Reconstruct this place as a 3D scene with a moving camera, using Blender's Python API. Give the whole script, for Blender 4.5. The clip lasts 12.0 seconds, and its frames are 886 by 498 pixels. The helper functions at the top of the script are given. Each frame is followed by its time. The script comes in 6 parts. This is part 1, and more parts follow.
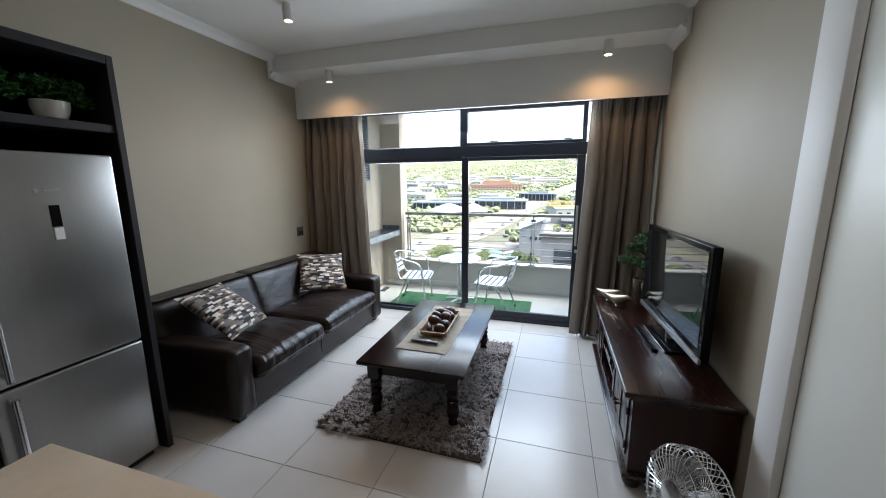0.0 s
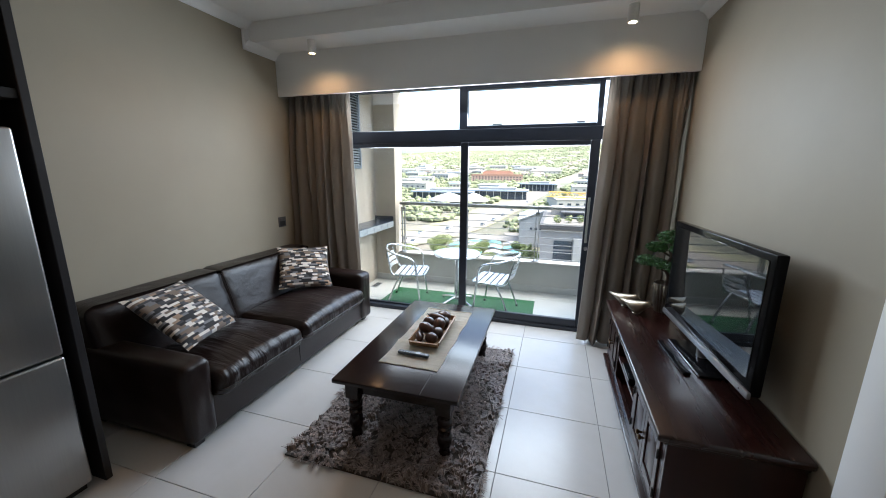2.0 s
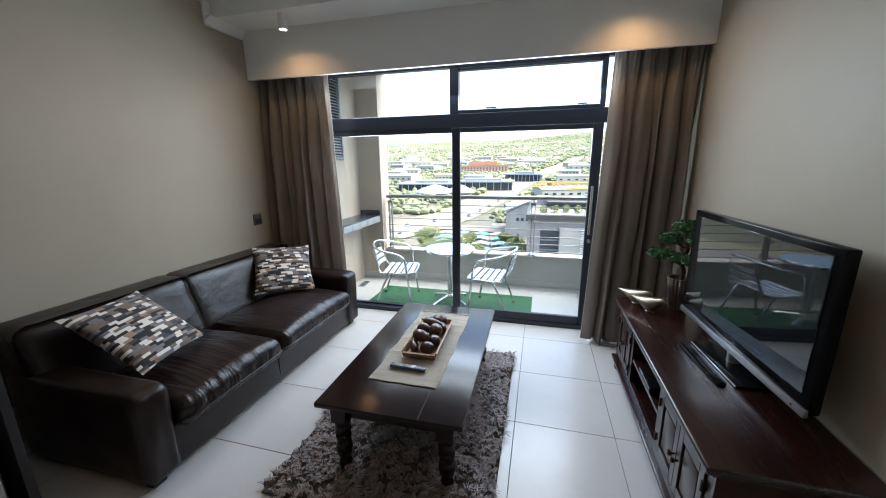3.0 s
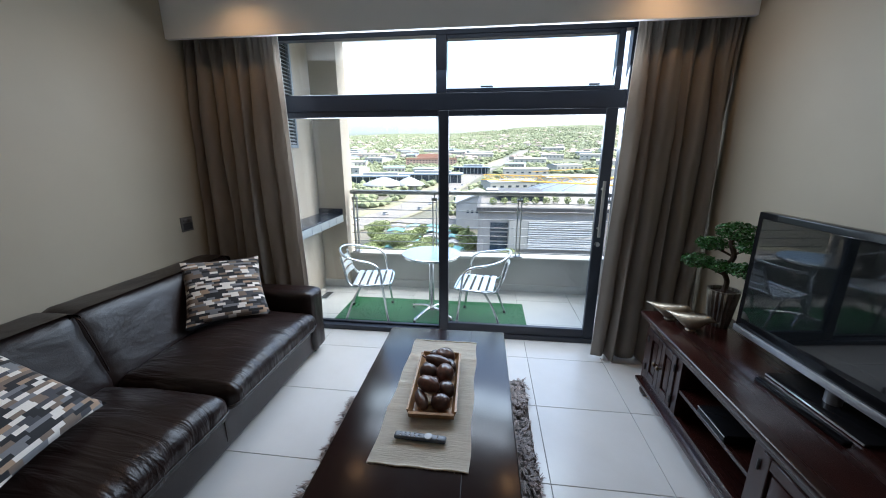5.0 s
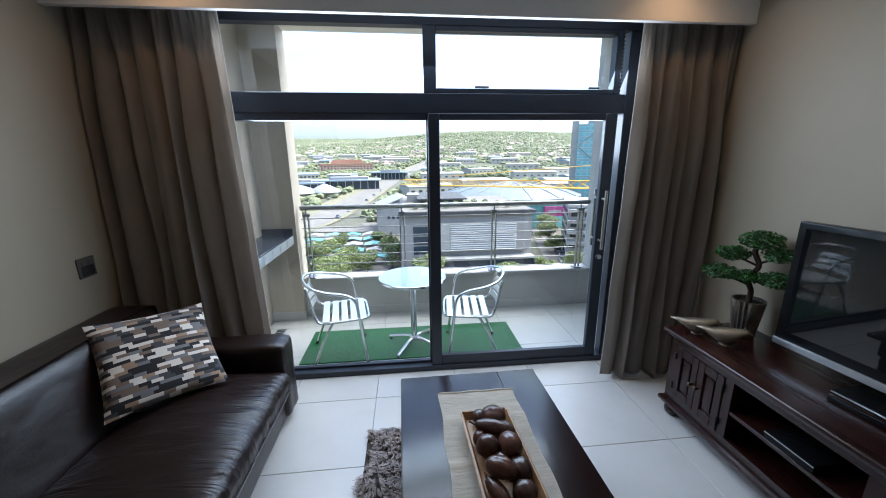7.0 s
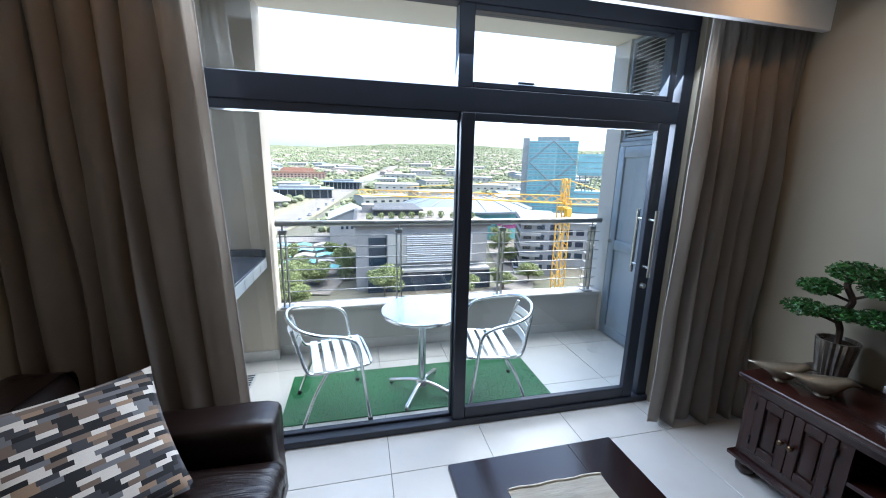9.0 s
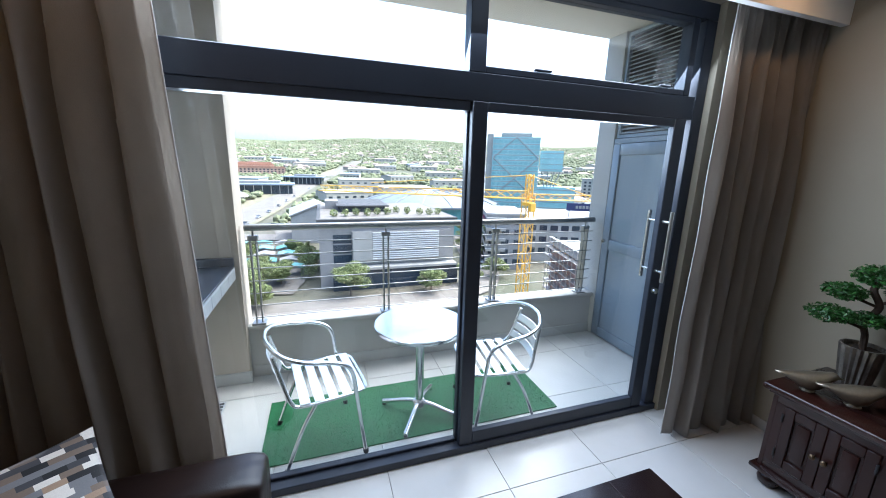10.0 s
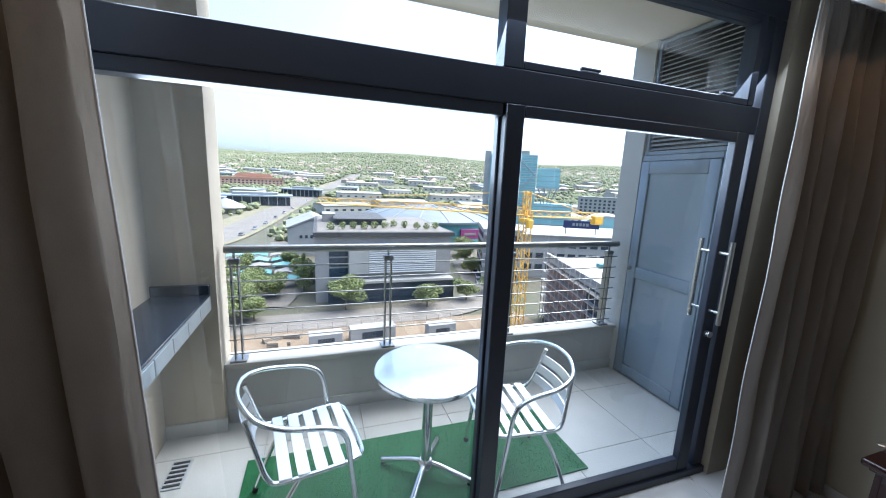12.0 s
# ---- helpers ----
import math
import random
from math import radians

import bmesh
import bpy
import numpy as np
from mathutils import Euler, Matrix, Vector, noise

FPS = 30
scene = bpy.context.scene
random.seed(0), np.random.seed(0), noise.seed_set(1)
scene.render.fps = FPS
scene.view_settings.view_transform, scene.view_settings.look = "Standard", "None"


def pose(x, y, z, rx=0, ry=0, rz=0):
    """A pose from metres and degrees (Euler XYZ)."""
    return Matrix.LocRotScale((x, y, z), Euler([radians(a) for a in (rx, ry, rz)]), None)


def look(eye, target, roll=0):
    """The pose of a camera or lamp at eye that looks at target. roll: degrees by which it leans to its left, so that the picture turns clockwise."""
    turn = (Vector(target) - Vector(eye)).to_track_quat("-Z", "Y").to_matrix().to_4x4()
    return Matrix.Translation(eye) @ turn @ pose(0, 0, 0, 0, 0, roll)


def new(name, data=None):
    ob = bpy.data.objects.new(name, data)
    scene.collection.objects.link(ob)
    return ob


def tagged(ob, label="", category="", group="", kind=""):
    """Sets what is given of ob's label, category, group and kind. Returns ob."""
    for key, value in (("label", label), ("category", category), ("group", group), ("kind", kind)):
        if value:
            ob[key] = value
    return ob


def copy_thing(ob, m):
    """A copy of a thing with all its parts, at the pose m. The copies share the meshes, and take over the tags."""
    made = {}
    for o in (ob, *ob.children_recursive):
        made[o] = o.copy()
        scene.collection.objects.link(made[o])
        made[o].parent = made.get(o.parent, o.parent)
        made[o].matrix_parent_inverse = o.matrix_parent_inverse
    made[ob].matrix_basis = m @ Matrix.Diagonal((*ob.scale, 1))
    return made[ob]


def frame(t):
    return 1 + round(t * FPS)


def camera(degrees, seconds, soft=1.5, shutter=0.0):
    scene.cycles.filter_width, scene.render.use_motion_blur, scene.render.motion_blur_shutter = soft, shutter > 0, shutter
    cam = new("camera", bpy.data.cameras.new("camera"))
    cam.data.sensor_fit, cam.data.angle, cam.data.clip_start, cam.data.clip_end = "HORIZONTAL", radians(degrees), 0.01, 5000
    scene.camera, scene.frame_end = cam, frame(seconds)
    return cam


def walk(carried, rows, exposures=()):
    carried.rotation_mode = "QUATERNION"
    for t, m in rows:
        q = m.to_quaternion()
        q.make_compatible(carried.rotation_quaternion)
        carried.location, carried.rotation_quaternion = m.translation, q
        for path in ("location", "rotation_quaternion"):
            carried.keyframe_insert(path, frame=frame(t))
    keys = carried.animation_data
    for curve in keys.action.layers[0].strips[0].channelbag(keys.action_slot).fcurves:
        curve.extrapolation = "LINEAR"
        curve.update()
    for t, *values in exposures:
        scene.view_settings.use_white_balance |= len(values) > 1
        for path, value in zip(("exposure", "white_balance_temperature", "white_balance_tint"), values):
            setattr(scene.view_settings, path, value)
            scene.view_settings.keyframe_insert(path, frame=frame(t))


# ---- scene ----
cam = camera(101.4, 12.0, 1.0)
PATH = [
    (0, (0.053, -0.11, 1.699), (-0.525, 1.77, 1.335), -0.4),
    (0.5, (0.073, -0.041, 1.699), (-0.534, 1.827, 1.322), -1.0),
    (1, (0.121, 0.055, 1.691), (-0.504, 1.92, 1.328), 0.4),
    (1.5, (0.083, 0.152, 1.683), (-0.536, 2.013, 1.292), 0.4),
    (2, (-0.029, 0.298, 1.682), (-0.601, 2.167, 1.261), 0.4),
    (2.5, (-0.112, 0.41, 1.675), (-0.643, 2.283, 1.217), -0.2),
    (3, (-0.163, 0.574, 1.655), (-0.666, 2.453, 1.192), -0.6),
    (3.2, (-0.168, 0.657, 1.648), (-0.623, 2.55, 1.194), 0.2),
    (4.8, (-0.559, 1.078, 1.642), (-0.82, 3.001, 1.159), -0.0),
    (5, (-0.618, 1.117, 1.637), (-0.853, 3.038, 1.134), -0.0),
    (5.5, (-0.733, 1.222, 1.638), (-0.915, 3.156, 1.165), -0.3),
    (6, (-0.868, 1.346, 1.634), (-0.951, 3.289, 1.167), -0.8),
    (6.5, (-1.028, 1.466, 1.656), (-0.997, 3.41, 1.187), 0.2),
    (6.7, (-1.096, 1.495, 1.673), (-0.995, 3.434, 1.193), -0.1),
    (8.3, (-1.492, 1.933, 1.661), (-1.095, 3.838, 1.2), 0.3),
    (8.5, (-1.51, 1.994, 1.653), (-1.091, 3.894, 1.191), 0.8),
    (9, (-1.592, 2.151, 1.659), (-1.151, 4.057, 1.24), 1.2),
    (9.5, (-1.695, 2.33, 1.682), (-1.145, 4.209, 1.275), 0.1),
    (10, (-1.74, 2.476, 1.667), (-1.12, 4.326, 1.229), 1.5),
    (10.5, (-1.718, 2.634, 1.67), (-1.134, 4.509, 1.296), 1.7),
    (11, (-1.699, 2.747, 1.67), (-1.164, 4.633, 1.276), 1.3),
    (11.5, (-1.698, 2.832, 1.662), (-1.08, 4.698, 1.296), 2.3),
    (12, (-1.721, 2.872, 1.671), (-1.08, 4.732, 1.312), 2.6),
]
walk(cam, [(t, look(eye, target, roll)) for t, eye, target, roll in PATH],
     [(0.0, 2.7, 5880, 9), (2.0, 2.72, 5850, 9), (3.0, 2.66, 5800, 9), (5.0, 2.4, 5600, 9), (6.5, 2.17, 5450, 9), (8.5, 2.4, 5430, 10), (10.0, 2.38, 5380, 10), (11.0, 2.18, 5380, 10), (12.0, 2.05, 5400, 10)])

# ---- world, sun and large lights ----
world = bpy.data.worlds.new("sky")
scene.world = world
world.use_nodes = True
wn = world.node_tree.nodes
sky = wn.new("ShaderNodeTexSky")
sky.sky_type = "NISHITA"
sky.sun_disc = False
sky.sun_elevation = radians(60)
sky.sun_rotation = radians(80)
sky.air_density, sky.dust_density, sky.ozone_density = 1.0, 5.0, 0.5
world.node_tree.links.new(sky.outputs[0], wn["Background"].inputs[0])
wn["Background"].inputs[1].default_value = 0.15

sun_data = bpy.data.lights.new("sun", "SUN")
sun_data.energy, sun_data.angle, sun_data.color = 1.95, radians(80), (1.0, 0.88, 0.70)
sun = new("sun", sun_data)
sun.matrix_basis = look((49.2, 8.7, 86.6), (0, 0, 0))

# Area lamp added in the window opening; it stands in for sky light.
win_data = bpy.data.lights.new("window_daylight", "AREA")
win_data.shape, win_data.size, win_data.size_y, win_data.energy, win_data.color = "RECTANGLE", 2.7, 0.9, 17, (0.93, 0.97, 1.0)
win_light = new("window_daylight", win_data)
win_light.matrix_basis = look((-0.95, 4.36, 2.05), (-0.95, 1.4, 0.0))


# ---- materials ----
def mat(name, col, rough=0.5, metal=0.0, col2=None, scale=6.0, bump=0.0, bscale=120.0, rvar=0.12, coat=0.0, rand=0.0, stretch=(1, 1, 1), island=False, sheen=0.0):
    m = bpy.data.materials.new(name)
    m.use_nodes = True
    n, l = m.node_tree.nodes, m.node_tree.links
    b = n["Principled BSDF"]
    co = n.new("ShaderNodeTexCoord")
    mp = n.new("ShaderNodeMapping")
    mp.inputs["Scale"].default_value = stretch
    l.new(co.outputs["Object"], mp.inputs[0])
    big = n.new("ShaderNodeTexNoise")
    big.inputs["Scale"].default_value = scale
    big.inputs["Detail"].default_value = 6
    big.inputs["Roughness"].default_value = 0.62
    l.new(mp.outputs[0], big.inputs[0])
    fine = n.new("ShaderNodeTexNoise")
    fine.inputs["Scale"].default_value = bscale
    fine.inputs["Detail"].default_value = 4
    l.new(mp.outputs[0], fine.inputs[0])
    add = n.new("ShaderNodeMath")
    add.operation = "MULTIPLY_ADD"
    add.inputs[1].default_value = 0.3
    l.new(fine.outputs[0], add.inputs[0])
    l.new(big.outputs[0], add.inputs[2])
    ramp = n.new("ShaderNodeMapRange")
    ramp.inputs[1].default_value, ramp.inputs[2].default_value = 0.45, 0.85
    l.new(add.outputs[0], ramp.inputs[0])
    mix = n.new("ShaderNodeMix")
    mix.data_type = "RGBA"
    c2 = col2 or tuple(c * 0.8 for c in col)
    mix.inputs[6].default_value = (*col, 1)
    mix.inputs[7].default_value = (*c2, 1)
    l.new(ramp.outputs[0], mix.inputs[0])
    out = mix.outputs[2]
    if rand:
        src = n.new("ShaderNodeNewGeometry").outputs["Random Per Island"] if island else n.new("ShaderNodeObjectInfo").outputs["Random"]
        hs = n.new("ShaderNodeHueSaturation")
        rr = n.new("ShaderNodeMapRange")
        rr.inputs[3].default_value, rr.inputs[4].default_value = 1 - rand, 1 + rand
        l.new(src, rr.inputs[0])
        l.new(rr.outputs[0], hs.inputs["Value"])
        l.new(out, hs.inputs["Color"])
        out = hs.outputs[0]
    l.new(out, b.inputs["Base Color"])
    rr2 = n.new("ShaderNodeMapRange")
    rr2.inputs[3].default_value, rr2.inputs[4].default_value = max(0.02, rough - rvar / 2), min(1, rough + rvar / 2)
    l.new(big.outputs[0], rr2.inputs[0])
    l.new(rr2.outputs[0], b.inputs["Roughness"])
    b.inputs["Metallic"].default_value = metal
    b.inputs["Coat Weight"].default_value = coat
    b.inputs["Coat Roughness"].default_value = 0.12
    b.inputs["Sheen Weight"].default_value = sheen
    if bump:
        bp = n.new("ShaderNodeBump")
        bp.inputs["Strength"].default_value = min(1.0, bump)
        bp.inputs["Distance"].default_value = 0.004
        l.new(fine.outputs[0], bp.inputs["Height"])
        l.new(bp.outputs[0], b.inputs["Normal"])
    return m


def glow(name, col, strength):
    m = bpy.data.materials.new(name)
    m.use_nodes = True
    b = m.node_tree.nodes["Principled BSDF"]
    b.inputs["Base Color"].default_value = (*col, 1)
    b.inputs["Emission Color"].default_value = (*col, 1)
    b.inputs["Emission Strength"].default_value = strength
    return m


def glass(name, tint=(0.95, 0.98, 0.98), rough=0.0):
    m = bpy.data.materials.new(name)
    m.use_nodes = True
    n, l = m.node_tree.nodes, m.node_tree.links
    n.remove(n["Principled BSDF"])
    tr = n.new("ShaderNodeBsdfTransparent")
    tr.inputs[0].default_value = (*tint, 1)
    gl = n.new("ShaderNodeBsdfGlossy")
    gl.inputs["Roughness"].default_value = rough
    lw = n.new("ShaderNodeLayerWeight")
    lw.inputs[0].default_value = 0.5
    pw = n.new("ShaderNodeMath")
    pw.operation = "POWER"
    pw.inputs[1].default_value = 5.0
    l.new(lw.outputs["Facing"], pw.inputs[0])
    fr = n.new("ShaderNodeMath")
    fr.operation = "MULTIPLY_ADD"
    fr.inputs[1].default_value, fr.inputs[2].default_value = 0.89, 0.06
    l.new(pw.outputs[0], fr.inputs[0])
    mx = n.new("ShaderNodeMixShader")
    l.new(fr.outputs[0], mx.inputs[0])
    l.new(tr.outputs[0], mx.inputs[1])
    l.new(gl.outputs[0], mx.inputs[2])
    l.new(mx.outputs[0], n["Material Output"].inputs[0])
    return m


def cushion_mat(name):
    """Woven cover of small staggered strips in black, white, greys and taupe."""
    m = bpy.data.materials.new(name)
    m.use_nodes = True
    n, l = m.node_tree.nodes, m.node_tree.links
    b = n["Principled BSDF"]
    co = n.new("ShaderNodeTexCoord")
    sep = n.new("ShaderNodeSeparateXYZ")
    l.new(co.outputs["Object"], sep.inputs[0])

    def math_node(op, a, c=None, d=None):
        k = n.new("ShaderNodeMath")
        k.operation = op
        for i, v in enumerate((a, c, d)):
            if v is None:
                continue
            if isinstance(v, (int, float)):
                k.inputs[i].default_value = v
            else:
                l.new(v, k.inputs[i])
        return k.outputs[0]
    row = math_node("FLOOR", math_node("MULTIPLY", sep.outputs[1], 57.0))
    wr = n.new("ShaderNodeTexWhiteNoise")
    wr.noise_dimensions = "1D"
    l.new(row, wr.inputs["W"])
    colm = math_node("FLOOR", math_node("MULTIPLY_ADD", sep.outputs[0], 20.0, math_node("MULTIPLY", wr.outputs[0], 3.0)))
    cell = n.new("ShaderNodeCombineXYZ")
    l.new(row, cell.inputs[0])
    l.new(colm, cell.inputs[1])
    wn2 = n.new("ShaderNodeTexWhiteNoise")
    l.new(cell.outputs[0], wn2.inputs["Vector"])
    ramp = n.new("ShaderNodeValToRGB")
    ramp.color_ramp.interpolation = "CONSTANT"
    e = ramp.color_ramp.elements
    e[0].position, e[0].color = 0.0, (0.008, 0.008, 0.010, 1)
    e[1].position, e[1].color = 0.25, (0.8, 0.75, 0.68, 1)
    for p, c in ((0.45, (0.05, 0.05, 0.058, 1)), (0.60, (0.19, 0.14, 0.105, 1)), (0.76, (0.19, 0.19, 0.2, 1)), (0.91, (0.36, 0.25, 0.165, 1))):
        x = e.new(p)
        x.color = c
    l.new(wn2.outputs[0], ramp.inputs[0])
    nz = n.new("ShaderNodeTexNoise")
    nz.inputs["Scale"].default_value = 300
    l.new(co.outputs["Object"], nz.inputs[0])
    mx = n.new("ShaderNodeMix")
    mx.data_type, mx.blend_type = "RGBA", "MULTIPLY"
    mx.inputs[0].default_value = 0.25
    l.new(ramp.outputs[0], mx.inputs[6])
    l.new(nz.outputs[0], mx.inputs[7])
    l.new(mx.outputs[2], b.inputs["Base Color"])
    b.inputs["Roughness"].default_value = 0.85
    b.inputs["Sheen Weight"].default_value = 0.2
    bp = n.new("ShaderNodeBump")
    bp.inputs["Strength"].default_value, bp.inputs["Distance"].default_value = 0.5, 0.002
    l.new(wn2.outputs[0], bp.inputs["Height"])
    l.new(bp.outputs[0], b.inputs["Normal"])
    return m


M_WALL = mat("wall_paint", (0.375, 0.334, 0.255), 0.6, col2=(0.35, 0.312, 0.238), scale=1.5, bump=0.05, bscale=350)
M_WHITE = mat("white_paint", (0.86, 0.855, 0.84), 0.55, col2=(0.83, 0.825, 0.81), scale=2, bump=0.04, bscale=300)
M_DOORP = mat("cream_door_paint", (0.80, 0.80, 0.74), 0.4, col2=(0.77, 0.77, 0.71), scale=2, bump=0.03, bscale=260)
M_TILE = mat("porcelain_tile", (0.56, 0.555, 0.54), 0.25, col2=(0.52, 0.515, 0.495), scale=3.5, bump=0.03, bscale=180, rvar=0.1, rand=0.03)
M_TILEB = mat("balcony_tile", (0.50, 0.50, 0.48), 0.42, col2=(0.44, 0.44, 0.42), scale=3, bump=0.04, bscale=180, rand=0.03)
M_GROUT = mat("grout", (0.2, 0.195, 0.185), 0.9, scale=20)
M_ALU = mat("powder_coated_aluminium", (0.027, 0.034, 0.052), 0.42, 0.0, col2=(0.022, 0.028, 0.043), scale=3, bump=0.05, bscale=500)
M_GASKET = mat("black_rubber", (0.012, 0.012, 0.013), 0.7)
M_GLASS = glass("window_glass")
M_FRIDGE = mat("fridge_steel", (0.40, 0.40, 0.39), 0.30, 1.0, col2=(0.34, 0.34, 0.335), scale=2, bscale=160, stretch=(1, 1, 0.05), bump=0.02, rvar=0.06)
M_STEEL = mat("brushed_steel", (0.62, 0.62, 0.61), 0.27, 1.0, col2=(0.55, 0.55, 0.54), scale=4, bscale=160, stretch=(1, 1, 0.05), bump=0.02, rvar=0.08)
M_RAIL = mat("satin_steel", (0.34, 0.34, 0.335), 0.38, 1.0, col2=(0.28, 0.28, 0.275), scale=9, rvar=0.1)
M_CHROME = mat("polished_aluminium", (0.82, 0.83, 0.84), 0.2, 1.0, col2=(0.72, 0.73, 0.74), scale=12, rvar=0.12)
M_SLAT = mat("aluminium_slat", (0.86, 0.87, 0.88), 0.32, 0.85, col2=(0.8, 0.81, 0.82), scale=10, rvar=0.15)
M_LEATHER = mat("dark_brown_leather", (0.016, 0.0085, 0.007), 0.33, col2=(0.009, 0.005, 0.0045), scale=5, bump=0.18, bscale=190, rvar=0.14)
def creased(base, stretch, strength):
    """The same leather, pulled into soft creases."""
    m = base.copy()
    m.name = "creased_leather"
    n, l = m.node_tree.nodes, m.node_tree.links
    b = n["Principled BSDF"]
    fine_bump = b.inputs["Normal"].links[0].from_node
    co = n.new("ShaderNodeTexCoord")
    mp = n.new("ShaderNodeMapping")
    mp.inputs["Scale"].default_value = stretch
    l.new(co.outputs["Object"], mp.inputs[0])
    nz = n.new("ShaderNodeTexNoise")
    nz.inputs["Scale"].default_value = 1.0
    nz.inputs["Detail"].default_value = 3
    nz.inputs["Distortion"].default_value = 0.6
    l.new(mp.outputs[0], nz.inputs[0])
    bp = n.new("ShaderNodeBump")
    bp.inputs["Strength"].default_value, bp.inputs["Distance"].default_value = strength, 0.03
    l.new(nz.outputs[0], bp.inputs["Height"])
    l.new(bp.outputs[0], fine_bump.inputs["Normal"])
    return m


M_LEATHER.node_tree.nodes["Principled BSDF"].inputs["Specular IOR Level"].default_value = 0.36
M_SEATL = creased(M_LEATHER, (3, 15, 5), 0.5)
M_BACKL = creased(M_LEATHER, (4, 3, 5), 0.35)
M_WOOD = mat("mahogany", (0.027, 0.007, 0.005), 0.27, col2=(0.010, 0.0035, 0.003), scale=9, bump=0.06, bscale=70, stretch=(1, 0.07, 1), coat=0.15, rvar=0.12)
M_WOODV = mat("mahogany_upright", (0.028, 0.008, 0.0055), 0.32, col2=(0.015, 0.005, 0.004), scale=9, bump=0.06, bscale=70, stretch=(1, 1, 0.07), coat=0.1, rvar=0.12)
M_TABLE = mat("dark_table_wood", (0.014, 0.005, 0.0045), 0.21, col2=(0.009, 0.005, 0.005), scale=9, bump=0.06, bscale=60, stretch=(1, 0.06, 1), coat=0.0, rvar=0.14)
for q in (M_WOODV, M_TABLE):
    q.node_tree.nodes["Principled BSDF"].inputs["Specular IOR Level"].default_value = 0.36
M_BLACK = mat("black_wood_laminate", (0.02, 0.019, 0.021), 0.4, col2=(0.014, 0.013, 0.015), scale=6, stretch=(1, 1, 0.1))
M_TVB = mat("gloss_black_plastic", (0.008, 0.008, 0.009), 0.14, rvar=0.04)
M_TVB.node_tree.nodes["Principled BSDF"].inputs["Specular IOR Level"].default_value = 0.08
M_SCREEN = mat("dark_screen_glass", (0.006, 0.007, 0.008), 0.03, col2=(0.005, 0.006, 0.007), rvar=0.01)
M_SILVER = mat("silver_plastic", (0.5, 0.5, 0.52), 0.3, 0.8)
M_CURT = mat("taupe_curtain_cloth", (0.415, 0.375, 0.33), 0.88, col2=(0.365, 0.33, 0.29), scale=8, bump=0.25, bscale=420, sheen=0.15, stretch=(1, 1, 0.5))
M_LINING = mat("pale_lining", (0.62, 0.61, 0.58), 0.8)
M_CUSH = cushion_mat("patchwork_strip_cloth")
M_RUGB = mat("rug_backing", (0.06, 0.05, 0.043), 0.95, scale=20)
M_SHAG = mat("shag_yarn", (0.27, 0.215, 0.19), 0.5, col2=(0.15, 0.115, 0.10), scale=14, rand=0.6, island=True, sheen=0.4)
M_RUNNER = mat("woven_runner", (0.78, 0.73, 0.62), 0.9, col2=(0.62, 0.56, 0.46), scale=40, bump=0.6, bscale=160, stretch=(0.12, 1, 1))
M_TRAY = mat("light_tray_wood", (0.33, 0.19, 0.085), 0.45, col2=(0.25, 0.14, 0.06), scale=12, stretch=(1, 0.1, 1), bump=0.05)
M_FRUIT = mat("carved_dark_wood", (0.085, 0.034, 0.022), 0.32, col2=(0.025, 0.012, 0.009), scale=25, bump=0.15, bscale=90, rand=0.5, coat=0.2)
M_TURF = mat("artificial_turf", (0.020, 0.135, 0.047), 0.85, col2=(0.014, 0.10, 0.034), scale=12, rand=0.14, island=True)
M_PARA = mat("balcony_plaster", (0.5, 0.49, 0.46), 0.8, col2=(0.43, 0.42, 0.39), scale=2.5, bump=0.15, bscale=120)
M_COLUMN = mat("column_plaster", (0.50, 0.44, 0.36), 0.85, col2=(0.42, 0.37, 0.30), scale=2, bump=0.2, bscale=100)
M_SOFFIT = mat("balcony_soffit", (0.72, 0.66, 0.55), 0.7, col2=(0.68, 0.62, 0.52), scale=2)
M_GREYD = mat("grey_door_aluminium", (0.245, 0.295, 0.355), 0.4, 0.1, col2=(0.20, 0.24, 0.285), scale=3, bump=0.03, bscale=300)
M_GREYP = mat("grey_door_panel", (0.235, 0.28, 0.325), 0.35, 0.05, col2=(0.26, 0.305, 0.35), scale=3)
M_LOUV = mat("louvre_aluminium", (0.42, 0.45, 0.48), 0.45, 0.1)
M_COUNTER = mat("cream_quartz", (0.62, 0.53, 0.40), 0.3, col2=(0.57, 0.48, 0.36), scale=20, bump=0.01)
M_SHELFTOP = mat("dark_blue_granite", (0.02, 0.03, 0.05), 0.25, col2=(0.015, 0.02, 0.035), scale=60)
M_SHELFEDGE = mat("mosaic_edge", (0.30, 0.32, 0.33), 0.35, col2=(0.22, 0.24, 0.25), scale=25)
M_CERAMIC = mat("white_ceramic", (0.75, 0.73, 0.68), 0.2, col2=(0.7, 0.68, 0.63))
M_LEAF = mat("bonsai_leaf", (0.035, 0.13, 0.02), 0.45, col2=(0.02, 0.085, 0.012), scale=40, rand=0.5, island=True)
M_BARK = mat("bark", (0.07, 0.045, 0.03), 0.9, col2=(0.04, 0.027, 0.02), scale=30, bump=0.5, bscale=60)
M_POT = mat("fluted_pewter_pot", (0.33, 0.30, 0.26), 0.3, 0.75, col2=(0.2, 0.18, 0.16), scale=18)
M_BIRD = mat("brushed_champagne_metal", (0.44, 0.385, 0.30), 0.36, 0.9, col2=(0.34, 0.295, 0.23), scale=20, bump=0.1)
M_BRASS = mat("dull_brass", (0.13, 0.09, 0.055), 0.35, 0.95)
M_SOCK = mat("grey_socket_plastic", (0.09, 0.085, 0.08), 0.4)
M_LAMPW = mat("white_lamp_housing", (0.80, 0.79, 0.76), 0.4)
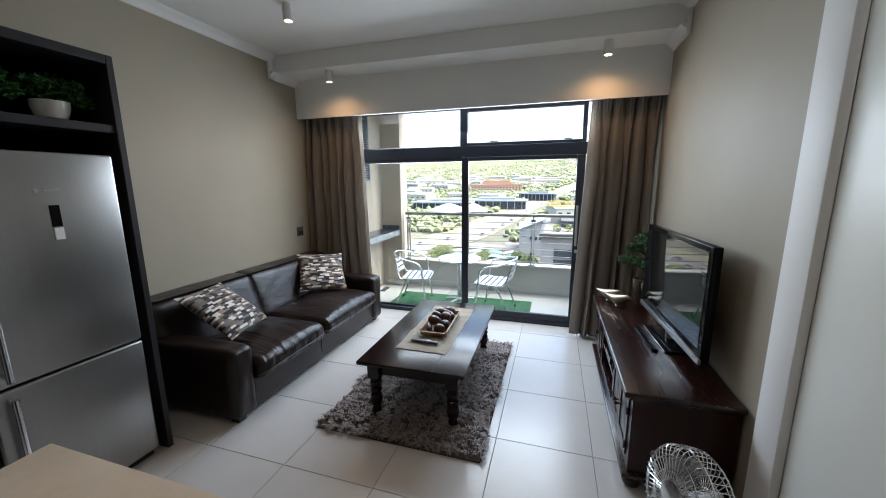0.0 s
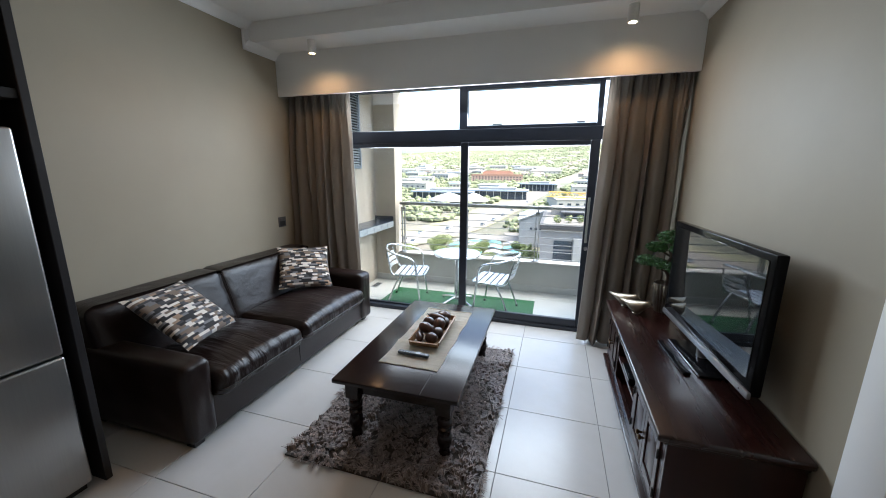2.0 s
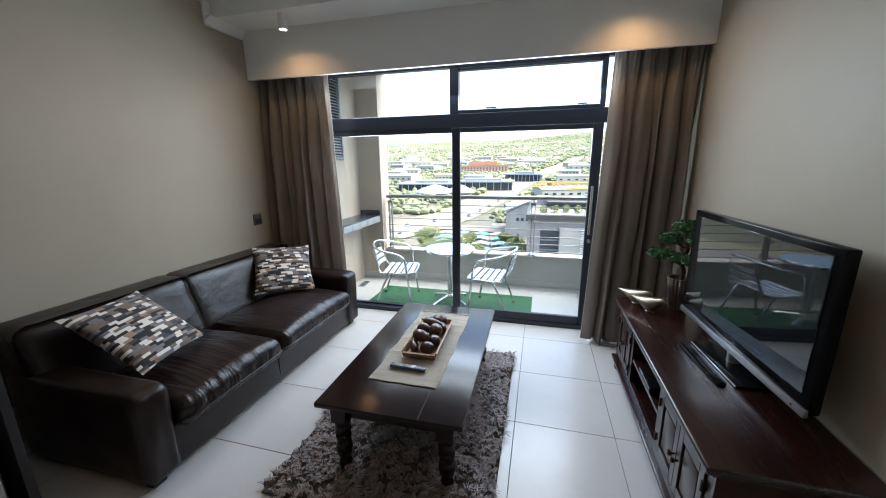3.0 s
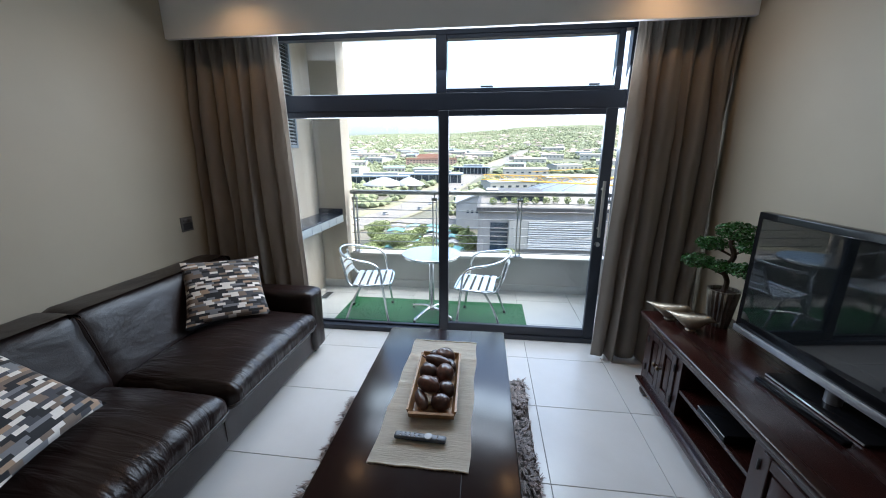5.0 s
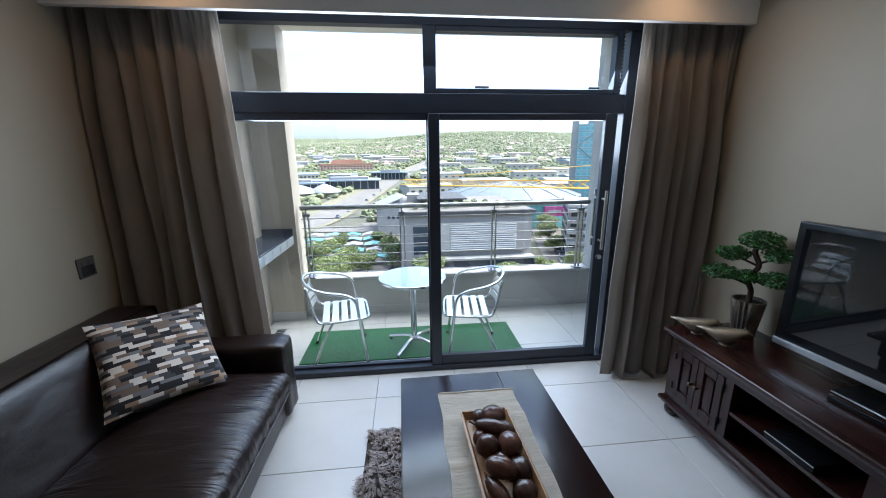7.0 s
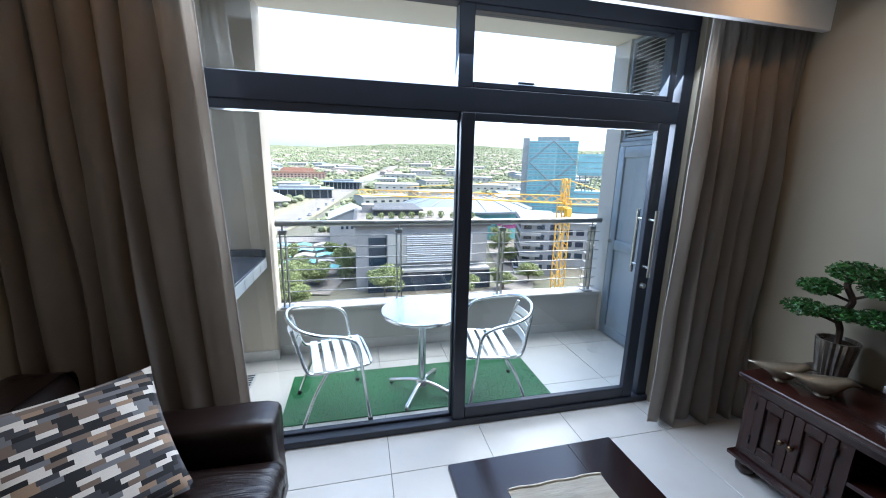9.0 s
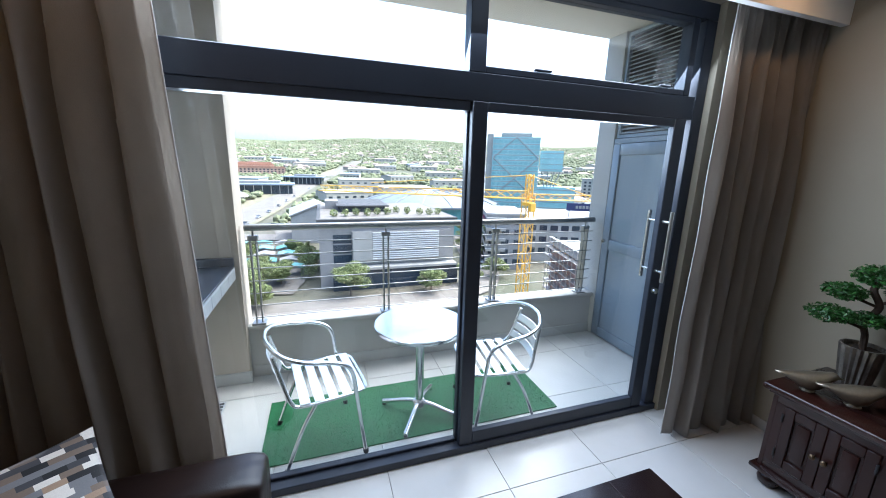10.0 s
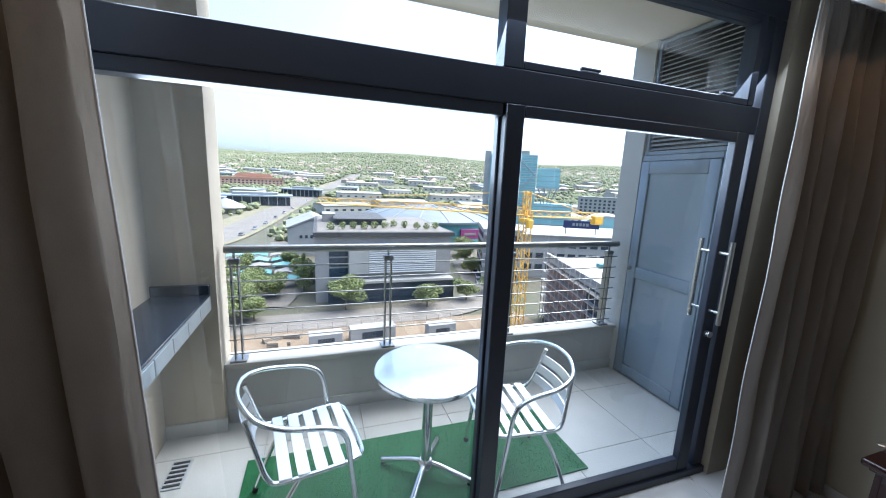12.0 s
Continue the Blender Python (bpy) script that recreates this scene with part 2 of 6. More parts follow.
M_GLOW = glow("warm_lamp_glow", (1.0, 0.70, 0.36), 12.0)
M_SOIL = mat("soil", (0.05, 0.035, 0.025), 0.95, scale=40, bump=0.6)
M_BLACKP = mat("matt_black_plastic", (0.02, 0.02, 0.022), 0.5)
M_REMOTE = mat("blue_grey_remote", (0.06, 0.075, 0.10), 0.4)
M_BUTTON = mat("pale_button", (0.4, 0.42, 0.45), 0.5)


# ---- builders ----
def thing(name, label, category, at=(0, 0, 0), turn=0.0, group="", kind=""):
    e = new(name)
    e.empty_display_size = 0.1
    e.matrix_basis = pose(*at, 0, 0, turn)
    return tagged(e, label, category, group, kind)


def mesh_of(name, bm, material, smooth=None):
    me = bpy.data.meshes.new(name)
    bmesh.ops.recalc_face_normals(bm, faces=bm.faces[:])
    if smooth:
        lim = radians(smooth)
        for f in bm.faces:
            f.smooth = True
        for e in bm.edges:
            if len(e.link_faces) == 2 and e.calc_face_angle(0) > lim:
                e.smooth = False
    bm.to_mesh(me)
    bm.free()
    me.materials.append(material)
    return me


def part(name, bm, material, parent, label="", smooth=40, m=None):
    ob = new(name, mesh_of(name, bm, material, smooth))
    ob.parent = parent
    if m is not None:
        ob.matrix_basis = m
    return tagged(ob, label)


def solo(name, bm, material, label, category, m=None, kind="", group="", smooth=40):
    ob = new(name, mesh_of(name, bm, material, smooth))
    if m is not None:
        ob.matrix_basis = m
    return tagged(ob, label, category, group, kind)


def add_box(bm, x0, x1, y0, y1, z0, z1, r=0.0, seg=2):
    g = bmesh.ops.create_cube(bm, size=1.0, matrix=Matrix.Translation(((x0 + x1) / 2, (y0 + y1) / 2, (z0 + z1) / 2)) @ Matrix.Diagonal((x1 - x0, y1 - y0, z1 - z0, 1)))
    if r > 0:
        ed = list({e for v in g["verts"] for e in v.link_edges})
        bmesh.ops.bevel(bm, geom=ed, offset=min(r, 0.49 * min(x1 - x0, y1 - y0, z1 - z0)), segments=seg, affect="EDGES", profile=0.5)
    return bm


def box(x0, x1, y0, y1, z0, z1, r=0.0, seg=2):
    return add_box(bmesh.new(), x0, x1, y0, y1, z0, z1, r, seg)


def add_rod(bm, p0, p1, r0, r1=None, seg=12):
    p0, p1 = Vector(p0), Vector(p1)
    d = p1 - p0
    m = Matrix.Translation((p0 + p1) / 2) @ d.to_track_quat("Z", "Y").to_matrix().to_4x4()
    bmesh.ops.create_cone(bm, cap_ends=True, segments=seg, radius1=r0, radius2=r0 if r1 is None else r1, depth=d.length, matrix=m)
    return bm


def rod(p0, p1, r0, r1=None, seg=12):
    return add_rod(bmesh.new(), p0, p1, r0, r1, seg)


def lathe(profile, seg=24, at=(0, 0, 0)):
    bm = bmesh.new()
    rings = []
    for r, z in profile:
        rings.append([bm.verts.new((at[0] + r * math.cos(2 * math.pi * k / seg), at[1] + r * math.sin(2 * math.pi * k / seg), at[2] + z)) for k in range(seg)])
    for a, b in zip(rings, rings[1:]):
        for k in range(seg):
            bm.faces.new((a[k], a[(k + 1) % seg], b[(k + 1) % seg], b[k]))
    bm.faces.new(rings[0])
    bm.faces.new(rings[-1])
    return bm


def smooth_path(pts, n=8, closed=False):
    """A Catmull-Rom curve through the points."""
    pts = [Vector(p) for p in pts]
    out = []
    k = len(pts)
    for i in range(k if closed else k - 1):
        if closed:
            a, b, c, d = pts[i - 1], pts[i], pts[(i + 1) % k], pts[(i + 2) % k]
        else:
            a, b, c, d = pts[max(i - 1, 0)], pts[i], pts[i + 1], pts[min(i + 2, k - 1)]
        for s in range(n):
            t = s / n
            out.append(0.5 * ((2 * b) + (c - a) * t + (2 * a - 5 * b + 4 * c - d) * t * t + (3 * b - a - 3 * c + d) * t ** 3))
    if not closed:
        out.append(pts[-1])
    return out


def tube(path, r, seg=8, closed=False, bm=None):
    bm = bm or bmesh.new()
    rings = []
    n = len(path)
    up = None
    for i, p in enumerate(path):
        a = path[i - 1] if (i or closed) else p
        b = path[(i + 1) % n] if (i < n - 1 or closed) else p
        d = (b - a).normalized()
        if up is None:
            up = d.orthogonal().normalized()
        up = (up - d * up.dot(d)).normalized()
        side = d.cross(up)
        rings.append([bm.verts.new(p + r * (math.cos(2 * math.pi * k / seg) * up + math.sin(2 * math.pi * k / seg) * side)) for k in range(seg)])
    for i in range(n if closed else n - 1):
        a, b = rings[i], rings[(i + 1) % n]
        for k in range(seg):
            bm.faces.new((a[k], a[(k + 1) % seg], b[(k + 1) % seg], b[k]))
    if not closed:
        bm.faces.new(rings[0])
        bm.faces.new(rings[-1])
    return bm


def prism(poly, z0, z1, axis="z"):
    """A flat outline pushed out along an axis."""
    bm = bmesh.new()

    def at(p, h):
        return {"z": (p[0], p[1], h), "y": (p[0], h, p[1]), "x": (h, p[0], p[1])}[axis]
    lo = [bm.verts.new(at(p, z0)) for p in poly]
    hi = [bm.verts.new(at(p, z1)) for p in poly]
    bm.faces.new(lo)
    bm.faces.new(hi)
    for k in range(len(poly)):
        bm.faces.new((lo[k], lo[(k + 1) % len(poly)], hi[(k + 1) % len(poly)], hi[k]))
    return bm


def structure(name, bm, material, label, category):
    return solo(name, bm, material, label, category, kind="structure", smooth=30)


# ---- the shell of the room ----
XL, XR, YB, YW, ZC = -3.05, 1.01, -2.6, 4.16, 3.09
structure("wall_left", box(XL - 0.2, XL, YB, YW + 0.14, 0, 3.3), M_WALL, "taupe painted plaster wall behind the sofa", "wall")
DY0, DY1, DZ = 0.575, 1.555, 2.62
bm = box(XR, XR + 0.2, DY1 + 0.0, YW + 0.14, 0, 3.3)
add_box(bm, XR, XR + 0.2, YB, DY0, 0, 3.3)
add_box(bm, XR, XR + 0.2, DY0, DY1, DZ, 3.3)
structure("wall_right", bm, M_WALL, "taupe painted plaster wall behind the television", "wall")
structure("wall_back", box(XL - 0.2, XR + 0.2, YB - 0.2, YB, 0, 3.3), M_WALL, "plain taupe wall closing the kitchen", "wall")
structure("ceiling", box(XL - 0.2, XR + 0.2, YB, YW + 0.14, ZC, ZC + 0.2), M_WHITE, "smooth white painted ceiling", "ceiling")
WX0, WX1, WZ1 = -2.62, 0.48, 2.62
bm = box(XL, WX0, YW, YW + 0.14, 0, ZC)
add_box(bm, WX1, XR, YW, YW + 0.14, 0, ZC)
add_box(bm, WX0, WX1, YW, YW + 0.14, WZ1, ZC)
structure("wall_window", bm, M_WALL, "taupe wall round the wide balcony window", "wall")
BY, BZ = 3.50, 2.91
bm = box(XL, XR, BY, YW, BZ, ZC)
structure("ceiling_beam", bm, M_WHITE, "white dropped ceiling beam before the window", "beam")
bm = box(XL, XR, 3.865, 3.90, 2.475, BZ)
structure("curtain_pelmet", bm, M_WHITE, "white boxed curtain pelmet above the window", "pelmet")


def cornice(x, y0, y1, z, side):
    """A coved moulding along a side wall, under the ceiling."""
    c = 0.075
    prof = [(0, 0), (c, 0), (c * 0.9, -c * 0.16), (c * 0.55, -c * 0.36), (c * 0.33, -c * 0.6), (c * 0.16, -c * 0.92), (0, -c)]
    return prism([(x + side * a, z + b) for a, b in prof], y0, y1, "y")


for x, side in ((XL, 1), (XR, -1)):
    structure("trim", cornice(x, YB, BY, ZC, side), M_WHITE, "white coved cornice", "cornice")
    structure("trim", cornice(x, BY - 0.07, 3.865, BZ, side), M_WHITE, "white coved cornice under the beam", "cornice")
    structure("trim", box(min(x, x + side * 0.03), max(x, x + side * 0.03), BY - 0.075, BY, BZ - 0.07, ZC - 0.07, 0.006), M_WHITE, "white cornice return at the beam", "cornice")
structure("baseboard", box(XR - 0.014, XR, 1.73, YW, 0, 0.07, 0.004), M_TILE, "pale tile skirting", "skirting")
structure("baseboard", box(XL, XL + 0.014, 1.42, YW, 0, 0.07, 0.004), M_TILE, "pale tile skirting", "skirting")

# door in the right wall
structure("trim", box(XR - 0.035, XR + 0.1, DY1, DY1 + 0.175, 0, DZ + 0.16, 0.006), M_WHITE, "white painted door casing", "casing")
structure("trim", box(XR - 0.035, XR + 0.1, DY0 - 0.175, DY0, 0, DZ + 0.16, 0.006), M_WHITE, "white painted door casing", "casing")
structure("trim", box(XR - 0.035, XR + 0.1, DY0, DY1, DZ, DZ + 0.16, 0.006), M_WHITE, "white painted door head casing", "casing")
structure("door_1", box(XR - 0.005, XR + 0.035, DY0 + 0.004, DY1 - 0.012, 0.008, DZ - 0.004, 0.003), M_DOORP, "tall closed cream painted flush door", "door")

# ---- window and sliding door ----
FY0, FY1 = 4.20, 4.28
win = thing("window_1", "dark aluminium sliding door with top lights", "window", (0, FY0, 0), kind="structure")


def bar(name, x0, x1, z0, z1, y0=0.0, y1=0.08, parent=win, label=""):
    return part(name, box(x0, x1, y0, y1, z0, z1, 0.004, 1), M_ALU, parent, label)


bar("sill_bar", WX0, WX1, 0.0, 0.045, -0.02, 0.1)
bar("head_bar", WX0, WX1, 2.53, WZ1)
bar("jamb_bar", WX0, WX0 + 0.06, 0.045, 2.53)
bar("jamb_bar", 0.40, WX1, 0.045, 2.53)
bar("mullion", -1.052, -0.967, 2.115, 2.53)
bar("transom", WX0 + 0.06, 0.40, 1.985, 2.115)
# fixed leaf
fx = bar("fixed_leaf", WX0 + 0.06, WX0 + 0.11, 0.045, 1.938, 0.04, 0.08)
bar("leaf_rail", WX0 + 0.11, -1.04, 0.045, 0.064, 0.04, 0.08, fx)
bar("leaf_rail", WX0 + 0.06, -1.04, 1.938, 1.985, 0.003, 0.08, fx)
bar("leaf_stile", -1.04, -0.985, 0.045, 1.985, 0.04, 0.08, fx)
# sliding leaf
sl = bar("sliding_leaf", 0.265, 0.352, 0.045, 1.985, -0.005, 0.036)
bar("leaf_rail", -0.948, 0.265, 0.045, 0.125, -0.005, 0.036, sl)
bar("leaf_rail", -0.948, 0.265, 1.938, 1.985, -0.005, 0.036, sl)
bar("leaf_stile", -1.03, -0.948, 0.045, 1.985, -0.005, 0.036, sl)
# top hung right light
tl = bar("top_light", 0.304, 0.350, 2.116, 2.529, 0.002, 0.078)
bar("leaf_rail", -0.967, 0.304, 2.115, 2.147, 0.002, 0.078, tl)
bar("leaf_rail", -0.967, 0.304, 2.50, 2.53, 0.002, 0.078, tl)
bar("stay_cover", -0.70, -0.60, 2.15, 2.163, 0.0, 0.02, tl)
bar("stay_cover", 0.12, 0.20, 2.15, 2.163, 0.0, 0.02, tl)
for x0, x1, z0, z1, y in ((WX0 + 0.11, -1.04, 0.064, 1.938, 0.06), (-0.948, 0.265, 0.125, 1.938, 0.015), (WX0 + 0.06, -1.052, 2.115, 2.53, 0.04), (-0.967, 0.304, 2.147, 2.50, 0.04)):
    p = part("pane", box(x0, x1, y, y + 0.006, z0, z1), M_GLASS, win, "clear glass pane")
    p.visible_shadow = False
for y, ym in ((-0.062, -0.005), (0.10, 0.036)):
    hb = part("pull_handle", rod((0.292, y, 0.985), (0.292, y, 1.435), 0.012, seg=14), M_STEEL, sl, "long brushed steel pull handle")
    for z in (1.05, 1.37):
        part("handle_stud", rod((0.292, y, z), (0.292, ym, z), 0.009), M_STEEL, hb)
part("lock_cylinder", rod((0.300, -0.03, 0.915), (0.300, -0.005, 0.915), 0.018), M_STEEL, sl, "steel lock cylinder")

# ---- balcony shell ----
structure("balcony_slab", box(-3.2, 1.3, 4.30, 5.58, -0.3, -0.014), M_GROUT, "balcony floor slab", "floor")
structure("parapet", box(-2.33, 0.90, 5.42, 5.56, -0.014, 0.40), M_PARA, "grey plastered balcony parapet", "parapet")
structure("parapet_coping", box(-2.33, 0.90, 5.39, 5.585, 0.40, 0.435, 0.006), M_PARA, "pale plastered parapet coping", "coping")
structure("column_left", box(-3.2, -2.33, 5.34, 5.60, -0.014, 2.89), M_COLUMN, "rough plastered column beside the balcony", "column")
structure("column_right", box(0.90, 1.3, 5.36, 5.58, -0.014, 2.89), M_PARA, "pale plastered column beside the balcony", "column")
structure("balcony_ceiling", box(-3.2, 1.3, 4.30, 5.58, 2.89, 3.15), M_SOFFIT, "cream painted balcony soffit", "ceiling")
structure("balcony_wall_left", box(-3.2, -2.66, 4.30, 5.34, -0.014, 2.89), M_COLUMN, "plastered side wall of the balcony", "wall")
structure("balcony_wall_right", box(0.96, 1.3, 4.30, 5.36, -0.014, 2.89), M_PARA, "plastered side wall of the balcony", "wall")
structure("baseboard", box(-2.315, 0.90, 5.405, 5.42, -0.004, 0.09, 0.003), M_TILEB, "grey tile skirting under the parapet", "skirting")
structure("baseboard", box(-2.66, -2.315, 5.325, 5.34, -0.004, 0.09, 0.003), M_TILEB, "grey tile skirting round the column", "skirting")
structure("facade", box(-7.0, XL - 0.2, 4.0, 4.3, -30, 30), M_PARA, "outer wall of the tower", "facade")
structure("facade", box(XR + 0.2, 6.0, 4.0, 4.3, -30, 30), M_PARA, "outer wall of the tower", "facade")
structure("facade", box(XL - 0.2, XR + 0.2, 4.02, 4.30, 3.29, 30), M_PARA, "outer wall of the tower above the balcony", "facade")


def louvre(name, x, y0, y1, z0, z1, side, label):
    lv = thing(name, label, "louvre", (x, (y0 + y1) / 2, z0), kind="structure")
    h, d = z1 - z0, (y1 - y0) / 2
    for a, b, c, e in ((-d, -d + 0.03, 0, h), (d - 0.03, d, 0, h), (-d + 0.03, d - 0.03, 0, 0.03), (-d + 0.03, d - 0.03, h - 0.03, h)):
        part("louvre_frame", box(min(0, side * 0.04), max(0, side * 0.04), a, b, c, e, 0.003, 1), M_GREYD, lv)
    # Flat black sheet: the shade between the slats put into its colour.
    part("louvre_back", box(min(0, side * 0.004), max(0, side * 0.004), -d + 0.03, d - 0.03, 0.03, h - 0.03), M_GASKET, lv, "black sheet standing in for the dark depth behind the slats")
    me = mesh_of("slat", prism([(side * 0.008, 0.0), (side * 0.034, -0.016), (side * 0.036, -0.013), (side * 0.010, 0.004)], -d + 0.03, d - 0.03, "y"), M_LOUV)
    n = int((h - 0.08) / 0.033)
    for k in range(n):
        s = new("slat", me)
        s.parent = lv
        s.location = (0, 0, 0.055 + k * (h - 0.08) / n)
    return lv


louvre("louvre_right", 0.96, 4.64, 5.355, 1.975, 2.875, -1, "grey aluminium louvre above the balcony door")
louvre("louvre_left", -2.66, 4.34, 4.90, 1.705, 2.80, 1, "grey aluminium louvre on the balcony side wall")

gd = thing("door_2", "grey panelled aluminium service door on the balcony", "door", (0.95, 5.02, 0), kind="structure")
for a, b, c, e in ((-0.385, -0.335, 0.0, 1.97), (0.335, 0.385, 0.0, 1.97), (-0.335, 0.335, 1.925, 1.97)):
    part("door_frame", box(-0.045, 0.01, a, b, c, e, 0.004, 1), M_GREYD, gd)
leaf = part("door_leaf", box(-0.03, 0.01, -0.332, 0.332, 0.012, 1.922, 0.003, 1), M_GREYD, gd)
for z0, z1 in ((0.11, 0.92), (1.02, 1.82)):
    part("door_panel", box(-0.034, -0.03, -0.25, 0.25, z0, z1, 0.001, 1), M_GREYP, leaf, "sunken grey panel")
for a, b, c, e in ((-0.332, -0.25, 0.012, 1.922), (0.25, 0.332, 0.012, 1.922), (-0.25, 0.25, 0.012, 0.11), (-0.25, 0.25, 0.92, 1.02), (-0.25, 0.25, 1.82, 1.922)):
    part("door_rail", box(-0.052, -0.03, a, b, c, e, 0.007, 2), M_GREYD, leaf)
part("door_latch", rod((-0.075, 0.30, 1.0), (-0.05, 0.30, 1.0), 0.017), M_STEEL, gd, "round steel latch")

# balustrade
rail = thing("balustrade", "stainless steel balustrade on the balcony parapet", "railing", (-0.745, 5.45, 0.435), kind="structure")
part("handrail", rod((-1.555, 0, 0.76), (1.60, 0, 0.76), 0.026, seg=18), M_RAIL, rail, "round brushed steel handrail")
for x in (-1.502, -0.505, 0.508, 1.505):
    post = part("post", box(x - 0.026, x - 0.016, -0.022, 0.022, 0.012, 0.70, 0.002, 1), M_RAIL, rail)
    part("post_bar", box(x + 0.016, x + 0.026, -0.022, 0.022, 0.012, 0.70, 0.002, 1), M_RAIL, post)
    part("post_foot", box(x - 0.05, x + 0.05, -0.05, 0.05, 0.0, 0.014, 0.003, 1), M_RAIL, post)
    part("post_cap", box(x - 0.035, x + 0.035, -0.024, 0.024, 0.665, 0.70, 0.004, 1), M_RAIL, post)
    part("post_pin", rod((x, 0, 0.70), (x, 0, 0.745), 0.008), M_RAIL, post)
for k in range(7):
    z = 0.055 + k * 0.099
    part("rail_wire", rod((-1.55, -0.026, z), (1.58, -0.026, z), 0.0045, seg=8), M_RAIL, rail)

# built-in grill shelf on the balcony
sh = thing("balcony_shelf", "built-in dark stone shelf with a mosaic front edge", "shelf", (-2.61, 4.85, 0.845))
part("shelf_top", box(-0.048, 0.25, -0.55, 0.475, 0.085, 0.10, 0.003, 1), M_SHELFTOP, sh, "dark blue stone top")
part("shelf_body", box(-0.048, 0.25, -0.55, 0.475, 0.0, 0.085), M_SHELFEDGE, sh)
me = mesh_of("tile", box(0, 0.006, -0.0965, 0.0965, 0.004, 0.081, 0.002, 1), M_SHELFEDGE)
for k in range(5):
    t = new("tile", me)
    t.parent, t.location = sh, (0.25, -0.45 + k * 0.2, 0)
part("shelf_upstand", box(-0.048, 0.25, 0.455, 0.475, 0.10, 0.16, 0.003, 1), M_SHELFTOP, sh)
gr = thing("floor_grate", "small grey metal drain grate in the balcony tiles", "drain", (-2.50, 5.0, -0.004))
part("grate_frame", box(-0.05, 0.05, -0.11, 0.11, 0, 0.008, 0.002, 1), M_LOUV, gr)
for k in range(6):
    part("grate_bar", box(-0.04, 0.04, -0.095 + k * 0.034, -0.08 + k * 0.034, 0.008, 0.012), M_GASKET, gr)

# ---- coffee table ----
ct = thing("coffee_table", "low dark-stained wooden coffee table on the shag rug", "coffee table", (-0.86, 2.70, 0.03), 0.8)
TW, TL, TH = 0.392, 0.715, 0.427
bm = box(-TW, TW, -TL, TL, TH - 0.03, TH, 0.008, 2)
part("tabletop", bm, M_TABLE, ct, "dark polished plank top")
part("top_joint", box(0.1685, 0.1715, -TL + 0.004, TL - 0.004, TH - 0.001, TH + 0.0008), M_GASKET, ct, "thin joint between planks")
for s in (-1, 1):
    part("apron", box(-TW + 0.10, TW - 0.10, s * (TL - 0.10) - 0.012, s * (TL - 0.10) + 0.012, TH - 0.13, TH - 0.03, 0.003, 1), M_TABLE, ct)
    part("apron", box(s * (TW - 0.10) - 0.012, s * (TW - 0.10) + 0.012, -TL + 0.13, TL - 0.13, TH - 0.13, TH - 0.03, 0.003, 1), M_TABLE, ct)
prof = [(0.030, 0.0), (0.036, 0.012), (0.030, 0.03), (0.026, 0.042), (0.036, 0.055), (0.043, 0.085), (0.038, 0.115), (0.030, 0.125), (0.040, 0.135), (0.040, 0.145), (0.031, 0.152), (0.041, 0.165), (0.043, 0.185), (0.036, 0.20), (0.043, 0.207), (0.043, 0.215)]
for sx in (-1, 1):
    for sy in (-1, 1):
        x, y = sx * (TW - 0.10), sy * (TL - 0.10)
        lg = part("leg", lathe([(r * 1.05, z * 1.35) for r, z in prof], 20, (x, y, -0.018)), M_TABLE, ct, "turned leg")
        part("leg_block", box(x - 0.045, x + 0.045, y - 0.045, y + 0.045, 0.272, TH - 0.03, 0.004, 1), M_TABLE, lg)

# runner on the table, with soft folds
bm = bmesh.new()
nx, ny = 22, 70
grid = []
for j in range(ny + 1):
    y = 2.245 + (3.238 - 2.245) * j / ny
    row = []
    for i in range(nx + 1):
        u = i / nx
        x = -1.060 + 0.403 * u + 0.004 * math.sin(y * 19 + u)
        ridge = 0.010 * math.exp(-((y - 2.57 - 0.02 * u) / 0.014) ** 2) * max(0, 1 - 2.2 * u) + 0.008 * math.exp(-((y - 2.76) / 0.016) ** 2) * max(0, 1 - 2 * u) + 0.006 * math.exp(-((y - 3.03) / 0.02) ** 2)
        row.append(bm.verts.new((x, y, 0.4595 + ridge + 0.0015 * noise.noise((x * 9, y * 9, 0)))))
    grid.append(row)
for j in range(ny):
    for i in range(nx):
        bm.faces.new((grid[j][i], grid[j][i + 1], grid[j + 1][i + 1], grid[j + 1][i]))
bmesh.ops.solidify(bm, geom=bm.faces[:], thickness=-0.0025)
runner = solo("table_runner", bm, M_RUNNER, "creased beige woven runner along the coffee table", "table runner", smooth=60)

for y in (2.247, 3.236):
    part("hem", tube([Vector((-1.058 + 0.04 * k, y + 0.003 * math.sin(k * 1.7), 0.4625)) for k in range(11)], 0.0035, 6), M_RUNNER, runner, "rolled hem with loose threads")
for k in range(44):
    y, sgn = (2.247, -1) if k % 2 else (3.236, 1)
    x = -1.055 + 0.018 * (k // 2)
    part("thread", tube([Vector((x, y, 0.462)), Vector((x + 0.002 * math.sin(k), y + sgn * (0.006 + 0.003 * math.sin(k * 2.3)), 0.4595))], 0.0009, 4), M_RUNNER, runner)

